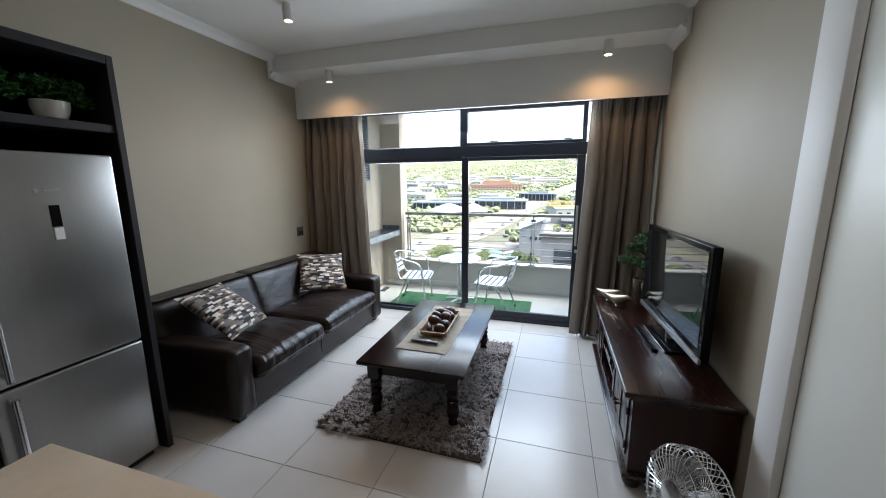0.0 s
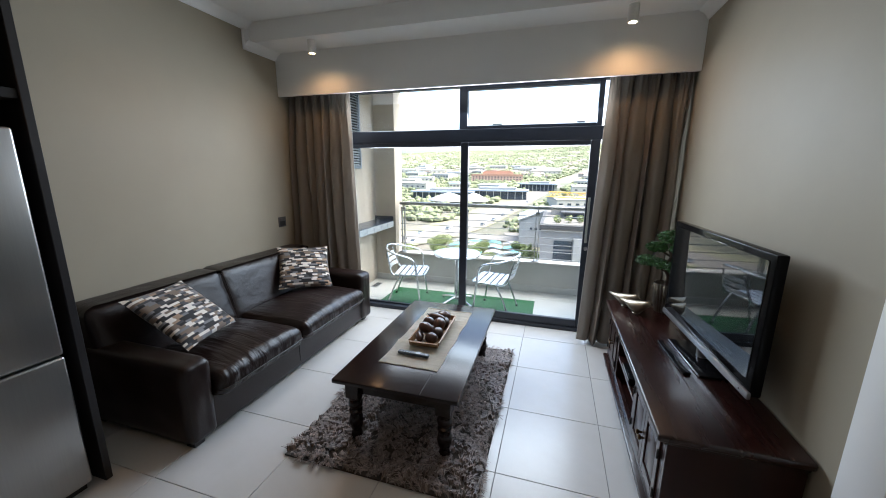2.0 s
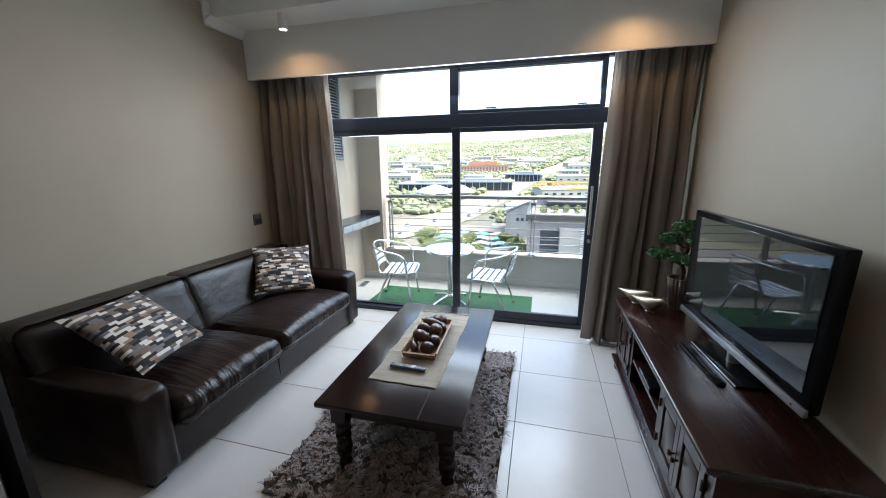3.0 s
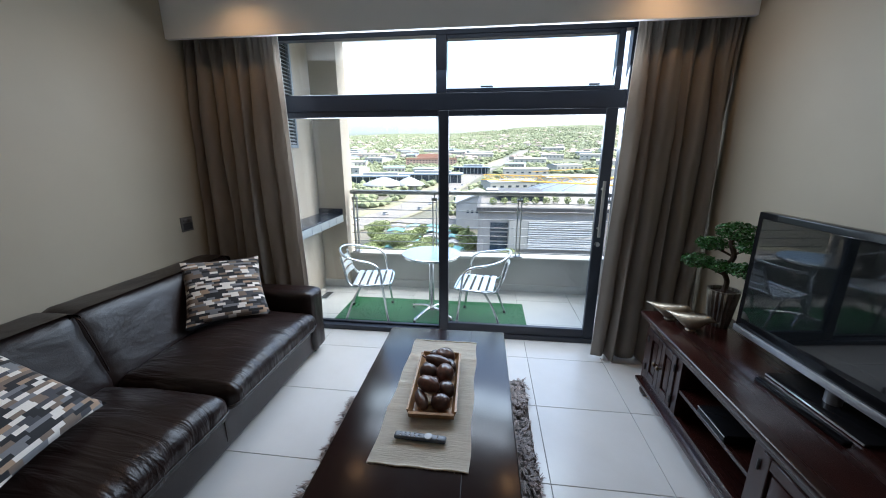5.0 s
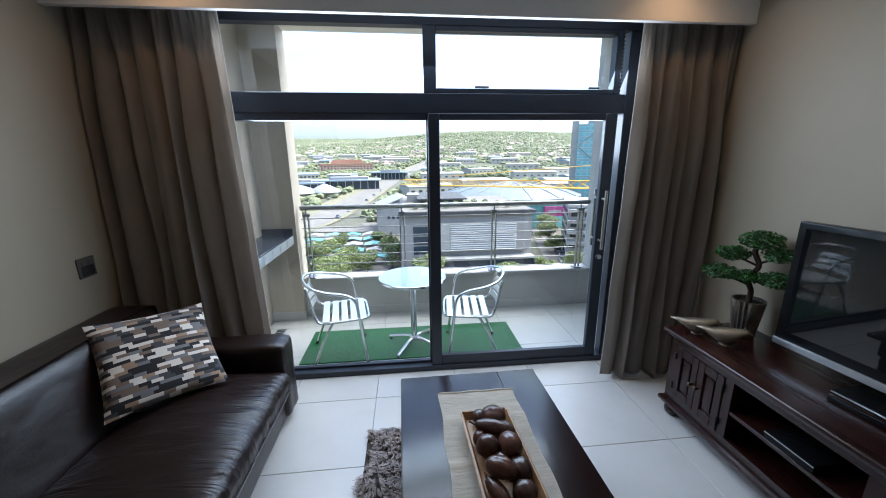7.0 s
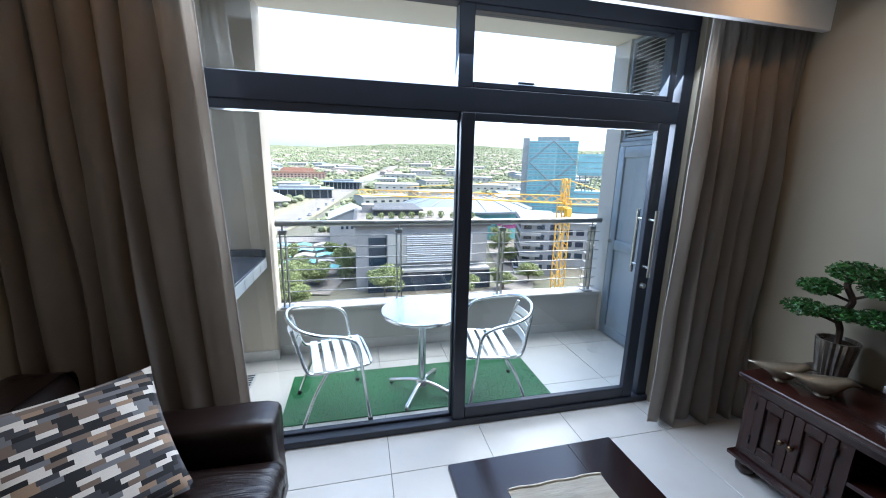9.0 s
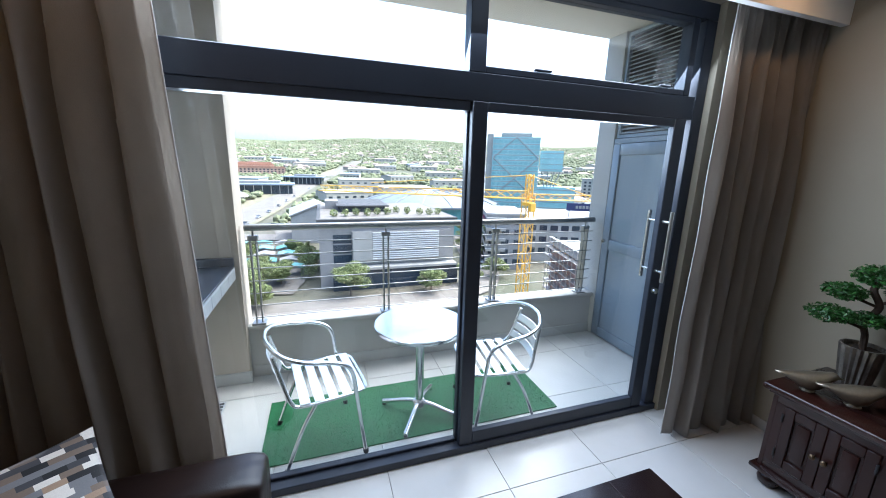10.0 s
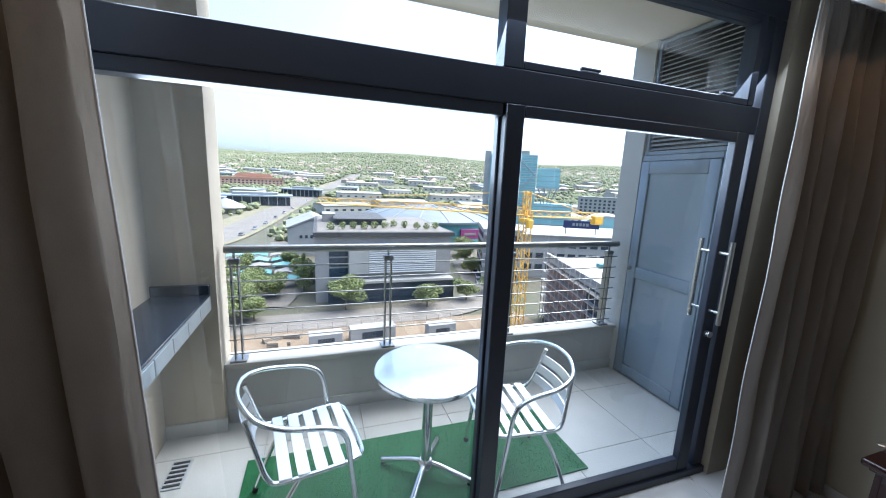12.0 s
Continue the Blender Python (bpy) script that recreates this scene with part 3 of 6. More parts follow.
# tray with carved fruit
tray = thing("wooden_tray", "long light-brown wooden tray on the runner", "tray", (-0.852, 2.762, 0.4655), 2.0)
part("tray_base", box(-0.095, 0.095, -0.245, 0.245, 0, 0.012, 0.003, 1), M_TRAY, tray)
for s in (-1, 1):
    part("tray_side", prism([(s * 0.088, 0.006), (s * 0.100, 0.006), (s * 0.116, 0.044), (s * 0.106, 0.046)], -0.25, 0.25, "y"), M_TRAY, tray)
    part("tray_end", prism([(s * 0.242, 0.006), (s * 0.254, 0.006), (s * 0.272, 0.040), (s * 0.260, 0.043)], -0.104, 0.104, "x"), M_TRAY, tray)


def fruit(x, y, z, rx, ry, rz, turn=0, tilt=0, label="carved dark wooden fruit in the tray", stalk=False, ridges=0):
    rx, ry, rz = rx * 1.1, ry * 1.0, rz * 1.1
    y = 2.762 + (y - 2.93) * 0.9
    bm = bmesh.new()
    bmesh.ops.create_uvsphere(bm, u_segments=20, v_segments=12, radius=1.0)
    for v in bm.verts:
        a = math.atan2(v.co.z, v.co.x)
        k = 1 + (0.05 * math.cos(ridges * a) if ridges else 0) + 0.05 * noise.noise(v.co * 1.7 + Vector((x * 30, y * 30, 0)))
        v.co = Vector((v.co.x * rx * k, v.co.y * ry, v.co.z * rz * k))
        if not ridges and abs(v.co.y) > ry * 0.9:
            v.co.y *= 0.93
    if stalk:
        add_rod(bm, (0, ry * 0.9, 0), (0.004, ry * 1.22, 0.006), 0.006, 0.004, 8)
    return solo("carved_fruit", bm, M_FRUIT, label, "ornament", pose(x, y, z, tilt, 0, turn), group="carved fruit in the tray", smooth=60)


TX, TZ = -0.852, 0.4775
fruit(TX + 0.045, 2.715, TZ + 0.036, 0.038, 0.05, 0.036, 80)
fruit(TX - 0.05, 2.735, TZ + 0.03, 0.027, 0.07, 0.028, 24, 0, "carved reddish wooden pear in the tray", True)
fruit(TX - 0.025, 2.80, TZ + 0.075, 0.037, 0.062, 0.036, 62, 0, "ridged carved wooden pod in the tray", False, 9)
fruit(TX + 0.06, 2.83, TZ + 0.035, 0.038, 0.055, 0.036, 10)
fruit(TX + 0.045, 2.93, TZ + 0.065, 0.042, 0.058, 0.042, 12, 0, "large round carved wooden fruit in the tray")
fruit(TX - 0.045, 2.945, TZ + 0.055, 0.045, 0.043, 0.042, 0, 0, "carved brown wooden apple in the tray")
fruit(TX + 0.0, 2.88, TZ + 0.03, 0.03, 0.05, 0.03, 40)
fruit(TX - 0.005, 3.04, TZ + 0.07, 0.03, 0.085, 0.028, 70, 0, "long carved red wooden pepper in the tray", True)
fruit(TX - 0.06, 3.02, TZ + 0.033, 0.032, 0.04, 0.032, 0)
fruit(TX + 0.055, 3.05, TZ + 0.036, 0.034, 0.06, 0.034, 20, 0, "curved carved wooden gourd in the tray", True)
fruit(TX + 0.02, 3.145, TZ + 0.045, 0.05, 0.06, 0.043, 80, 0, "ridged dark carved wooden pumpkin in the tray", True, 8)
fruit(TX - 0.04, 3.17, TZ + 0.03, 0.03, 0.04, 0.03, 0)

# remote control
rc = thing("remote_control", "blue-grey television remote lying on the runner", "remote control", (-0.871, 2.386, 0.4655), -2)
bm = box(-0.112, 0.112, -0.024, 0.024, 0, 0.018, 0.008, 3)
for v in bm.verts:
    v.co.y *= 1 - 0.35 * (v.co.x / 0.112) ** 2 * (1 if abs(v.co.x) > 0.05 else 0.3)
part("remote_body", bm, M_REMOTE, rc)
part("remote_dial", lathe([(0.017, 0), (0.017, 0.004), (0.010, 0.005)], 20, (0.035, 0, 0.0175)), M_BUTTON, rc, "grey ring dial")
me = mesh_of("remote_button", box(-0.0035, 0.0035, -0.0022, 0.0022, 0, 0.003, 0.001, 1), M_BUTTON)
for i in range(9):
    for j in (-1, 0, 1):
        if abs(-0.085 + i * 0.02 - 0.035) < 0.022:
            continue
        b = new("remote_button", me)
        b.parent, b.location = rc, (-0.085 + i * 0.02, j * 0.0095, 0.0172)

# ---- sofa ----
def puff(x0, x1, y0, y1, z0, z1, r, wrinkle=0.0, crown=0.0, seed=0.0, cuts=10):
    """A soft upholstered block with rounded edges, crown and creases."""
    bm = bmesh.new()
    bmesh.ops.create_cube(bm, size=1.0)
    bmesh.ops.subdivide_edges(bm, edges=bm.edges[:], cuts=cuts, use_grid_fill=True)
    hx, hy, hz = (x1 - x0) / 2, (y1 - y0) / 2, (z1 - z0) / 2
    c = Vector(((x0 + x1) / 2, (y0 + y1) / 2, (z0 + z1) / 2))
    for v in bm.verts:
        p = Vector((v.co.x * 2 * hx, v.co.y * 2 * hy, v.co.z * 2 * hz))
        q = Vector((max(-hx + r, min(hx - r, p.x)), max(-hy + r, min(hy - r, p.y)), max(-hz + r, min(hz - r, p.z))))
        d = p - q
        nrm = d.normalized() if d.length > 1e-6 else Vector((0, 0, 0))
        if d.length > 1e-6:
            p = q + nrm * r
        u, w = p.x / hx, p.y / hy
        if p.z > 0:
            p.z += crown * (1 - u * u) * (1 - w * w)
        if wrinkle:
            f = noise.noise(Vector((p.x * 5 + seed, p.y * 15, p.z * 7))) + 0.6 * noise.noise(Vector((p.x * 11, p.y * 30 + seed, p.z * 12)))
            edge = max(abs(u), abs(w)) ** 3
            p += (nrm if nrm.length else Vector((0, 0, 1))) * f * wrinkle * (0.3 + edge)
        v.co = p + c
    return bm


sofa = thing("sofa", "long dark brown leather sofa against the wall", "sofa", (-2.475, 2.785, 0))
Y0, Y1 = -1.14, 1.085
part("base", puff(-0.46, 0.46, Y0 + 0.02, Y1 - 0.02, 0.04, 0.30, 0.02, 0.003, 0, 3, 14), M_LEATHER, sofa, smooth=70)
for y0, y1, sd in ((Y0, Y0 + 0.185, 1.0), (Y1 - 0.215, Y1, 5.0)):
    arm = part("armrest", puff(-0.46, 0.49, y0, y1, 0.045, 0.568, 0.045, 0.004, 0.008, sd, 14), M_LEATHER, sofa, "broad square armrest", smooth=70)
for y0, y1, sd in ((Y0 + 0.185, -0.145, 2.0), (-0.14, Y1 - 0.215, 9.0)):
    part("seat_cushion", puff(-0.20, 0.535, y0 + 0.004, y1 - 0.004, 0.26, 0.425, 0.065, 0.007, 0.055, sd, 34), M_SEATL, sofa, "creased leather seat cushion", smooth=80)
for y0, y1, sd in ((Y0 + 0.02, -0.11, 4.0), (-0.17, Y1 - 0.02, 7.0)):
    bm = puff(-0.555, -0.17, y0, y1, 0.30, 0.828, 0.06, 0.004, 0.0, sd, 16)
    for v in bm.verts:
        if v.co.x > -0.3:
            v.co.x -= 0.15 * max(0, (v.co.z - 0.42) / 0.42)
    part("backrest", bm, M_BACKL, sofa, "leather back panel", smooth=80)
for y in (Y0 + 0.08, Y1 - 0.08):
    for x in (-0.40, 0.40):
        part("foot", box(x - 0.035, x + 0.035, y - 0.035, y + 0.035, 0, 0.08, 0.004, 1), M_BLACKP, sofa)
for y0, y1 in ((Y0 + 0.185, -0.145), (-0.14, Y1 - 0.215)):
    part("piping", tube(smooth_path([(0.47, y0 + 0.02, 0.318), (0.533, y0 + 0.05, 0.318), (0.537, (y0 + y1) / 2, 0.318), (0.533, y1 - 0.05, 0.318), (0.47, y1 - 0.02, 0.318)]), 0.005), M_LEATHER, sofa, "piped cushion seam")
part("front_seam", tube(smooth_path([(0.462, -0.14, 0.09), (0.463, -0.14, 0.18), (0.462, -0.14, 0.28)]), 0.003), M_LEATHER, sofa)
seam = part("seam", tube(smooth_path([(-0.36, -0.14, 0.812), (-0.285, -0.14, 0.78), (-0.235, -0.14, 0.66), (-0.18, -0.14, 0.48)]), 0.004), M_LEATHER, sofa, "piped seam")


def scatter_cushion(m, label):
    """A square pillow; its face lies in its own x and y."""
    bm = bmesh.new()
    bmesh.ops.create_grid(bm, x_segments=22, y_segments=22, size=0.262)
    top = bm.verts[:]
    g = bmesh.ops.duplicate(bm, geom=bm.faces[:])
    low = [e for e in g["geom"] if isinstance(e, bmesh.types.BMVert)]
    for vs, s in ((top, 1), (low, -1)):
        for v in vs:
            u, w = v.co.x / 0.262, v.co.y / 0.262
            h = (max(0, 1 - u * u) ** 0.45) * (max(0, 1 - w * w) ** 0.45)
            pin = 1 - 0.07 * (1 - abs(w) ** 2) * abs(u) ** 4
            v.co.x *= pin
            v.co.y *= 1 - 0.07 * (1 - abs(u) ** 2) * abs(w) ** 4
            v.co.z = s * (0.062 * h) + 0.006 * noise.noise(Vector((u * 3, w * 3, s)))* h
    bmesh.ops.remove_doubles(bm, verts=bm.verts[:], dist=0.0005)
    c = solo("scatter_cushion", bm, M_CUSH, label, "cushion", m, group="cushions on the sofa", smooth=80)
    return c


def plane_pose(o, right, up, push=0.0):
    """A pose whose x runs along right and y along up, about o."""
    x = Vector(right).normalized()
    z = x.cross(Vector(up)).normalized()
    y = z.cross(x)
    m = Matrix((x, y, z)).transposed().to_4x4()
    return Matrix.Translation(Vector(o) + z * push) @ m


scatter_cushion(plane_pose((-2.47, 2.06, 0.695), (-0.14, 0.54, -0.02), (-0.39, -0.10, 0.305)), "patchwork cushion of black, white and taupe strips against the armrest")
scatter_cushion(plane_pose((-2.535, 3.443, 0.672), (0.40, 0.375, -0.035), (-0.23, 0.295, 0.355)), "patchwork cushion of black, grey and white strips in the sofa corner")

# ---- rug ----
rug = thing("shag_rug", "taupe and grey shag rug under the coffee table", "rug", (-0.895, 2.665, 0))
part("rug_backing", box(-0.585, 0.585, -0.855, 0.855, 0.001, 0.012, 0.003, 1), M_RUGB, rug)
rng = random.Random(7)
vs, fs = [], []
for k in range(5200):
    x, y = rng.uniform(-0.585, 0.585), rng.uniform(-0.855, 0.855)
    a = 6 * noise.noise(Vector((x * 3.2, y * 3.2, 0.7))) + rng.uniform(-0.9, 0.9)
    reach, top = rng.uniform(0.02, 0.055), rng.uniform(0.016, 0.036)
    for q in range(6):
        b_ = a + rng.uniform(-0.55, 0.55)
        x1, y1 = x + rng.uniform(-0.006, 0.006), y + rng.uniform(-0.006, 0.006)
        lean, h, w = reach * rng.uniform(0.7, 1.2), top * rng.uniform(0.7, 1.1), rng.uniform(0.0016, 0.0032)
        dx, dy = math.cos(b_), math.sin(b_)
        px, py = -dy * w, dx * w
        i = len(vs)
        mx_, my_ = x1 + dx * lean * 0.35, y1 + dy * lean * 0.35
        ex, ey = x1 + dx * lean, y1 + dy * lean
        vs += [(x1 - px, y1 - py, 0.008), (x1 + px, y1 + py, 0.008), (mx_ + px, my_ + py, 0.008 + h), (mx_ - px, my_ - py, 0.008 + h), (ex + px * 0.7, ey + py * 0.7, 0.010 + h * 0.8), (ex - px * 0.7, ey - py * 0.7, 0.010 + h * 0.8)]
        fs += [(i, i + 1, i + 2, i + 3), (i + 3, i + 2, i + 4, i + 5)]
me = bpy.data.meshes.new("yarn")
me.from_pydata(vs, [], fs)
me.materials.append(M_SHAG)
pile = new("yarn", me)
pile.parent = rug
tagged(pile, "long uneven yarn tufts", kind="stuff")

# ---- television cabinet ----
cab = thing("tv_cabinet", "dark mahogany television cabinet with panelled doors", "cabinet", (0.70, 2.71, 0))
CX0, CX1, CY0, CY1 = -0.195, 0.295, -0.838, 0.838
part("cabinet_top", box(CX0 - 0.05, CX1 + 0.005, CY0 - 0.035, CY1 + 0.035, 0.545, 0.578, 0.010, 3), M_WOOD, cab, "polished overhanging top")
part("top_moulding", box(CX0 - 0.022, CX1, CY0 - 0.015, CY1 + 0.015, 0.525, 0.545, 0.006, 2), M_WOOD, cab)
part("side_panel", box(CX0, CX1, CY0, CY0 + 0.022, 0.10, 0.525, 0.002, 1), M_WOODV, cab)
part("side_panel", box(CX0, CX1, CY1 - 0.022, CY1, 0.10, 0.525, 0.002, 1), M_WOODV, cab)
part("back_panel", box(CX1 - 0.012, CX1, CY0 + 0.022, CY1 - 0.022, 0.10, 0.525), M_WOODV, cab)
part("bottom_panel", box(CX0 + 0.01, CX1 - 0.012, CY0 + 0.022, CY1 - 0.022, 0.10, 0.125), M_WOOD, cab)
part("plinth_moulding", box(CX0 - 0.03, CX1, CY0 - 0.025, CY1 + 0.025, 0.075, 0.10, 0.008, 2), M_WOOD, cab)
part("top_rail", box(CX0, CX0 + 0.022, CY0 + 0.022, CY1 - 0.022, 0.485, 0.525), M_WOOD, cab)
part("bottom_rail", box(CX0, CX0 + 0.022, CY0 + 0.022, CY1 - 0.022, 0.10, 0.155), M_WOOD, cab)
OY0, OY1 = -0.225, 0.395
for y in (OY0, OY1):
    part("divider", box(CX0 + 0.022, CX1 - 0.012, y - 0.011, y + 0.011, 0.125, 0.525), M_WOODV, cab)
for a, b in ((CY0 + 0.022, CY0 + 0.06), (OY0 - 0.03, OY0 + 0.02), (OY1 - 0.02, OY1 + 0.03), (CY1 - 0.06, CY1 - 0.022)):
    part("stile", box(CX0, CX0 + 0.022, a, b, 0.155, 0.485), M_WOODV, cab)
part("shelf", box(CX0 + 0.004, CX1 - 0.012, OY0 + 0.011, OY1 - 0.011, 0.30, 0.322, 0.002, 1), M_WOOD, cab)


def cab_door(y0, y1, knob_y):
    x = CX0 - 0.004
    d = part("door", box(x + 0.01, x + 0.020, y0, y1, 0.157, 0.483), M_WOODV, cab, "panelled cabinet door")
    for a, b, c, e in ((y0, y0 + 0.045, 0.157, 0.483), (y1 - 0.045, y1, 0.157, 0.483), (y0 + 0.045, y1 - 0.045, 0.157, 0.205), (y0 + 0.045, y1 - 0.045, 0.435, 0.483)):
        part("door_rail", box(x - 0.004, x + 0.012, a, b, c, e, 0.003, 1), M_WOODV, d)
    part("raised_panel", box(x, x + 0.012, y0 + 0.058, y1 - 0.058, 0.218, 0.422, 0.009, 2), M_WOODV, d, "raised centre panel")
    kb = lathe([(0.006, 0), (0.006, 0.012), (0.013, 0.018), (0.014, 0.026), (0.008, 0.032)], 16)
    bmesh.ops.rotate(kb, verts=kb.verts[:], cent=(0, 0, 0), matrix=Matrix.Rotation(radians(-90), 3, "Y"))
    bmesh.ops.translate(kb, verts=kb.verts[:], vec=(x - 0.004, knob_y, 0.32))
    part("knob", kb, M_BRASS, d, "small dark brass knob")
    hy = y0 if abs(knob_y - y0) > abs(knob_y - y1) else y1
    for z in (0.22, 0.42):
        part("hinge", rod((x - 0.008, hy, z - 0.022), (x - 0.008, hy, z + 0.022), 0.0055, seg=8), M_BLACKP, d)


mid0, mid1 = (CY0 + 0.06 + OY0 - 0.03) / 2, (CY1 - 0.06 + OY1 + 0.03) / 2
cab_door(CY0 + 0.062, mid0 - 0.001, mid0 - 0.022)
cab_door(mid0 + 0.001, OY0 - 0.032, mid0 + 0.022)
cab_door(OY1 + 0.032, mid1 - 0.001, mid1 - 0.022)
cab_door(mid1 + 0.001, CY1 - 0.062, mid1 + 0.022)
for y in (CY0 + 0.04, CY1 - 0.05):
    for x in (CX0 + 0.035, CX1 - 0.05):
        part("bun_foot", lathe([(0.030, 0.0), (0.046, 0.012), (0.052, 0.035), (0.044, 0.058), (0.034, 0.066), (0.042, 0.075)], 20, (x, y, 0)), M_WOOD, cab, "turned bun foot")

cab.scale = (1.0, 1.0, 1.038)

# decoder on the shelf
dec = thing("decoder_box", "slim black television decoder on the cabinet shelf", "decoder", (0.60, 2.78, 0.3343))
part("decoder_body", box(-0.09, 0.13, -0.11, 0.11, 0.004, 0.045, 0.004, 2), M_TVB, dec)
part("decoder_front", box(-0.096, -0.09, -0.11, 0.11, 0.006, 0.043, 0.002, 1), M_TVB, dec, "gloss black front")
part("decoder_trim", box(-0.098, -0.095, -0.11, 0.11, 0.036, 0.041), M_SILVER, dec, "thin silver trim")
for y in (-0.09, 0.09):
    part("decoder_foot", box(-0.07, -0.05, y - 0.01, y + 0.01, 0, 0.005), M_BLACKP, dec)

# ---- television ----
tv = thing("television", "large black flat television with a silver lower bezel", "television", (0.838, 2.638, 0.60), 3.8)
part("tv_case", box(-0.01, 0.038, -0.545, 0.545, 0.095, 0.752, 0.008, 2), M_TVB, tv)
part("screen", box(-0.014, -0.008, -0.508, 0.508, 0.165, 0.720, 0.002, 1), M_SCREEN, tv, "dark glossy screen")
part("bezel", box(-0.020, -0.002, -0.545, 0.545, 0.082, 0.118, 0.004, 2), M_SILVER, tv, "silver lower bezel strip")
part("tv_back", box(0.036, 0.072, -0.43, 0.43, 0.18, 0.64, 0.02, 2), M_BLACKP, tv, "rounded rear housing")
part("tv_neck", rod((0.03, 0, 0.013), (0.03, 0, 0.12), 0.03, seg=18), M_SILVER, tv, "chrome neck")
part("tv_stand", box(-0.075, 0.13, -0.24, 0.22, 0.0, 0.014, 0.006, 2), M_TVB, tv, "gloss black stand plate")
part("stand_trim", box(-0.079, -0.074, -0.235, 0.215, 0.004, 0.011, 0.001, 1), M_SILVER, tv, "thin chrome edge")
part("status_lamp", rod((-0.021, -0.48, 0.10), (-0.0195, -0.48, 0.10), 0.004, seg=10), M_TVB, tv)
sb = thing("soundbar", "slim black soundbar lying before the television", "soundbar", (0.705, 2.60, 0.60), 5.0)
part("soundbar_body", box(-0.020, 0.020, -0.205, 0.205, 0.0, 0.018, 0.006, 2), M_TVB, sb)

# ---- curtains ----
def curtain(name, top0, top1, bot0, bot1, ytop, ybot, folds, seed, label, wrap=0.0):
    """A gathered curtain: tight pleats at the heading that fall into a few broad folds."""
    ph = random.Random(seed).uniform(0, 6.28)
    n, m_ = folds * 22, 54
    pts = []
    for j in range(m_ + 1):
        s = j / m_
        z = 2.545 - s * 2.525
        row = []
        for i in range(n + 1):
            u = i / n
            free = min(1, s * 4)
            k = u + (0.05 * noise.noise(Vector((u * 3.1, s * 1.3, seed))) + 0.02 * noise.noise(Vector((u * 7, s * 2.5, seed + 4)))) * free
            a = math.pi * folds * k + ph
            broad = 1 - 2 * abs(math.sin(a)) ** 0.6
            depth = (0.032 + 0.095 * s ** 0.5) * (0.65 + 0.5 * noise.noise(Vector((u * 4.2, 1.7, seed))) + 0.3 * noise.noise(Vector((u * 9, s * 2, seed))))
            tight = math.sin(2 * math.pi * folds * 3 * u) * max(0, 1 - s * 8)
            hang = min(1, (1 - u) * 3.2)
            x = (top0 + (top1 - top0) * u) * (1 - s) + (bot0 + (bot1 - bot0) * u) * s + 0.02 * math.cos(a) * free * hang
            y = ytop * (1 - s) + ybot * s + depth * broad * (0.10 + 0.90 * hang) + 0.010 * tight - wrap * math.exp(-u * 7) + 0.012 * noise.noise(Vector((u * 6, s * 5, seed)))
            row.append((x, y, z + 0.012 * s * math.sin(a)))
        pts.append(row)
    th = thing(name, label, "curtain", ((bot0 + bot1) / 2, ybot, 0.0))
    off = Matrix.Translation((-(bot0 + bot1) / 2, -ybot, 0))
    for nm, mt, dy, lb in (("drape", M_CURT, 0.0, ""), ("lining", M_LINING, 0.014, "pale lining on the window side")):
        bm = bmesh.new()
        g = [[bm.verts.new((p[0], p[1] + dy, p[2])) for p in row] for row in pts]
        for j in range(m_):
            for i in range(n - (9 if dy else 0)):
                bm.faces.new((g[j][i], g[j][i + 1], g[j + 1][i + 1], g[j + 1][i]))
        bmesh.ops.solidify(bm, geom=bm.faces[:], thickness=0.003)
        part(nm, bm, mt, th, lb, smooth=80, m=off)
    part("lining_edge", tube([Vector(r[-1]) for r in pts], 0.003, 6), M_LINING, th, "pale piped edge", m=off)
    part("track", box(min(top0, top1) - 0.0, max(top0, top1), ytop - 0.015, ytop + 0.015, 2.552, 2.572), M_WHITE, th, m=off)
    return th


curtain("curtain", -3.02, -2.25, -3.02, -2.15, 4.03, 3.98, 7, 3, "drawn-back taupe curtain hanging behind the sofa end")
curtain("curtain", 0.99, 0.37, 0.96, 0.27, 4.02, 3.95, 6, 11, "drawn-back taupe curtain hanging beside the cabinet", 0.085)

# ---- balcony furniture ----
turf = thing("turf_mat", "bright green artificial turf mat on the balcony tiles", "mat", (-1.17, 4.70, 0))
part("turf_backing", box(-0.975, 0.975, -0.30, 0.30, -0.003, 0.006), M_TURF, turf)
rng = random.Random(5)
vs, fs = [], []
for k in range(22000):
    x, y = rng.uniform(-0.97, 0.97), rng.uniform(-0.295, 0.295)
    a, ln, h, w = rng.uniform(0, 6.28), rng.uniform(0.003, 0.007), rng.uniform(0.005, 0.009), 0.0018
    dx, dy = math.cos(a), math.sin(a)
    i = len(vs)
    vs += [(x - dy * w, y + dx * w, 0.005), (x + dy * w, y - dx * w, 0.005), (x + dx * ln, y + dy * ln, 0.005 + h)]
    fs.append((i, i + 1, i + 2))
me = bpy.data.meshes.new("blades")
me.from_pydata(vs, [], fs)
me.materials.append(M_TURF)
ob = new("blades", me)
ob.parent = turf
tagged(ob, "short plastic grass blades", kind="stuff")

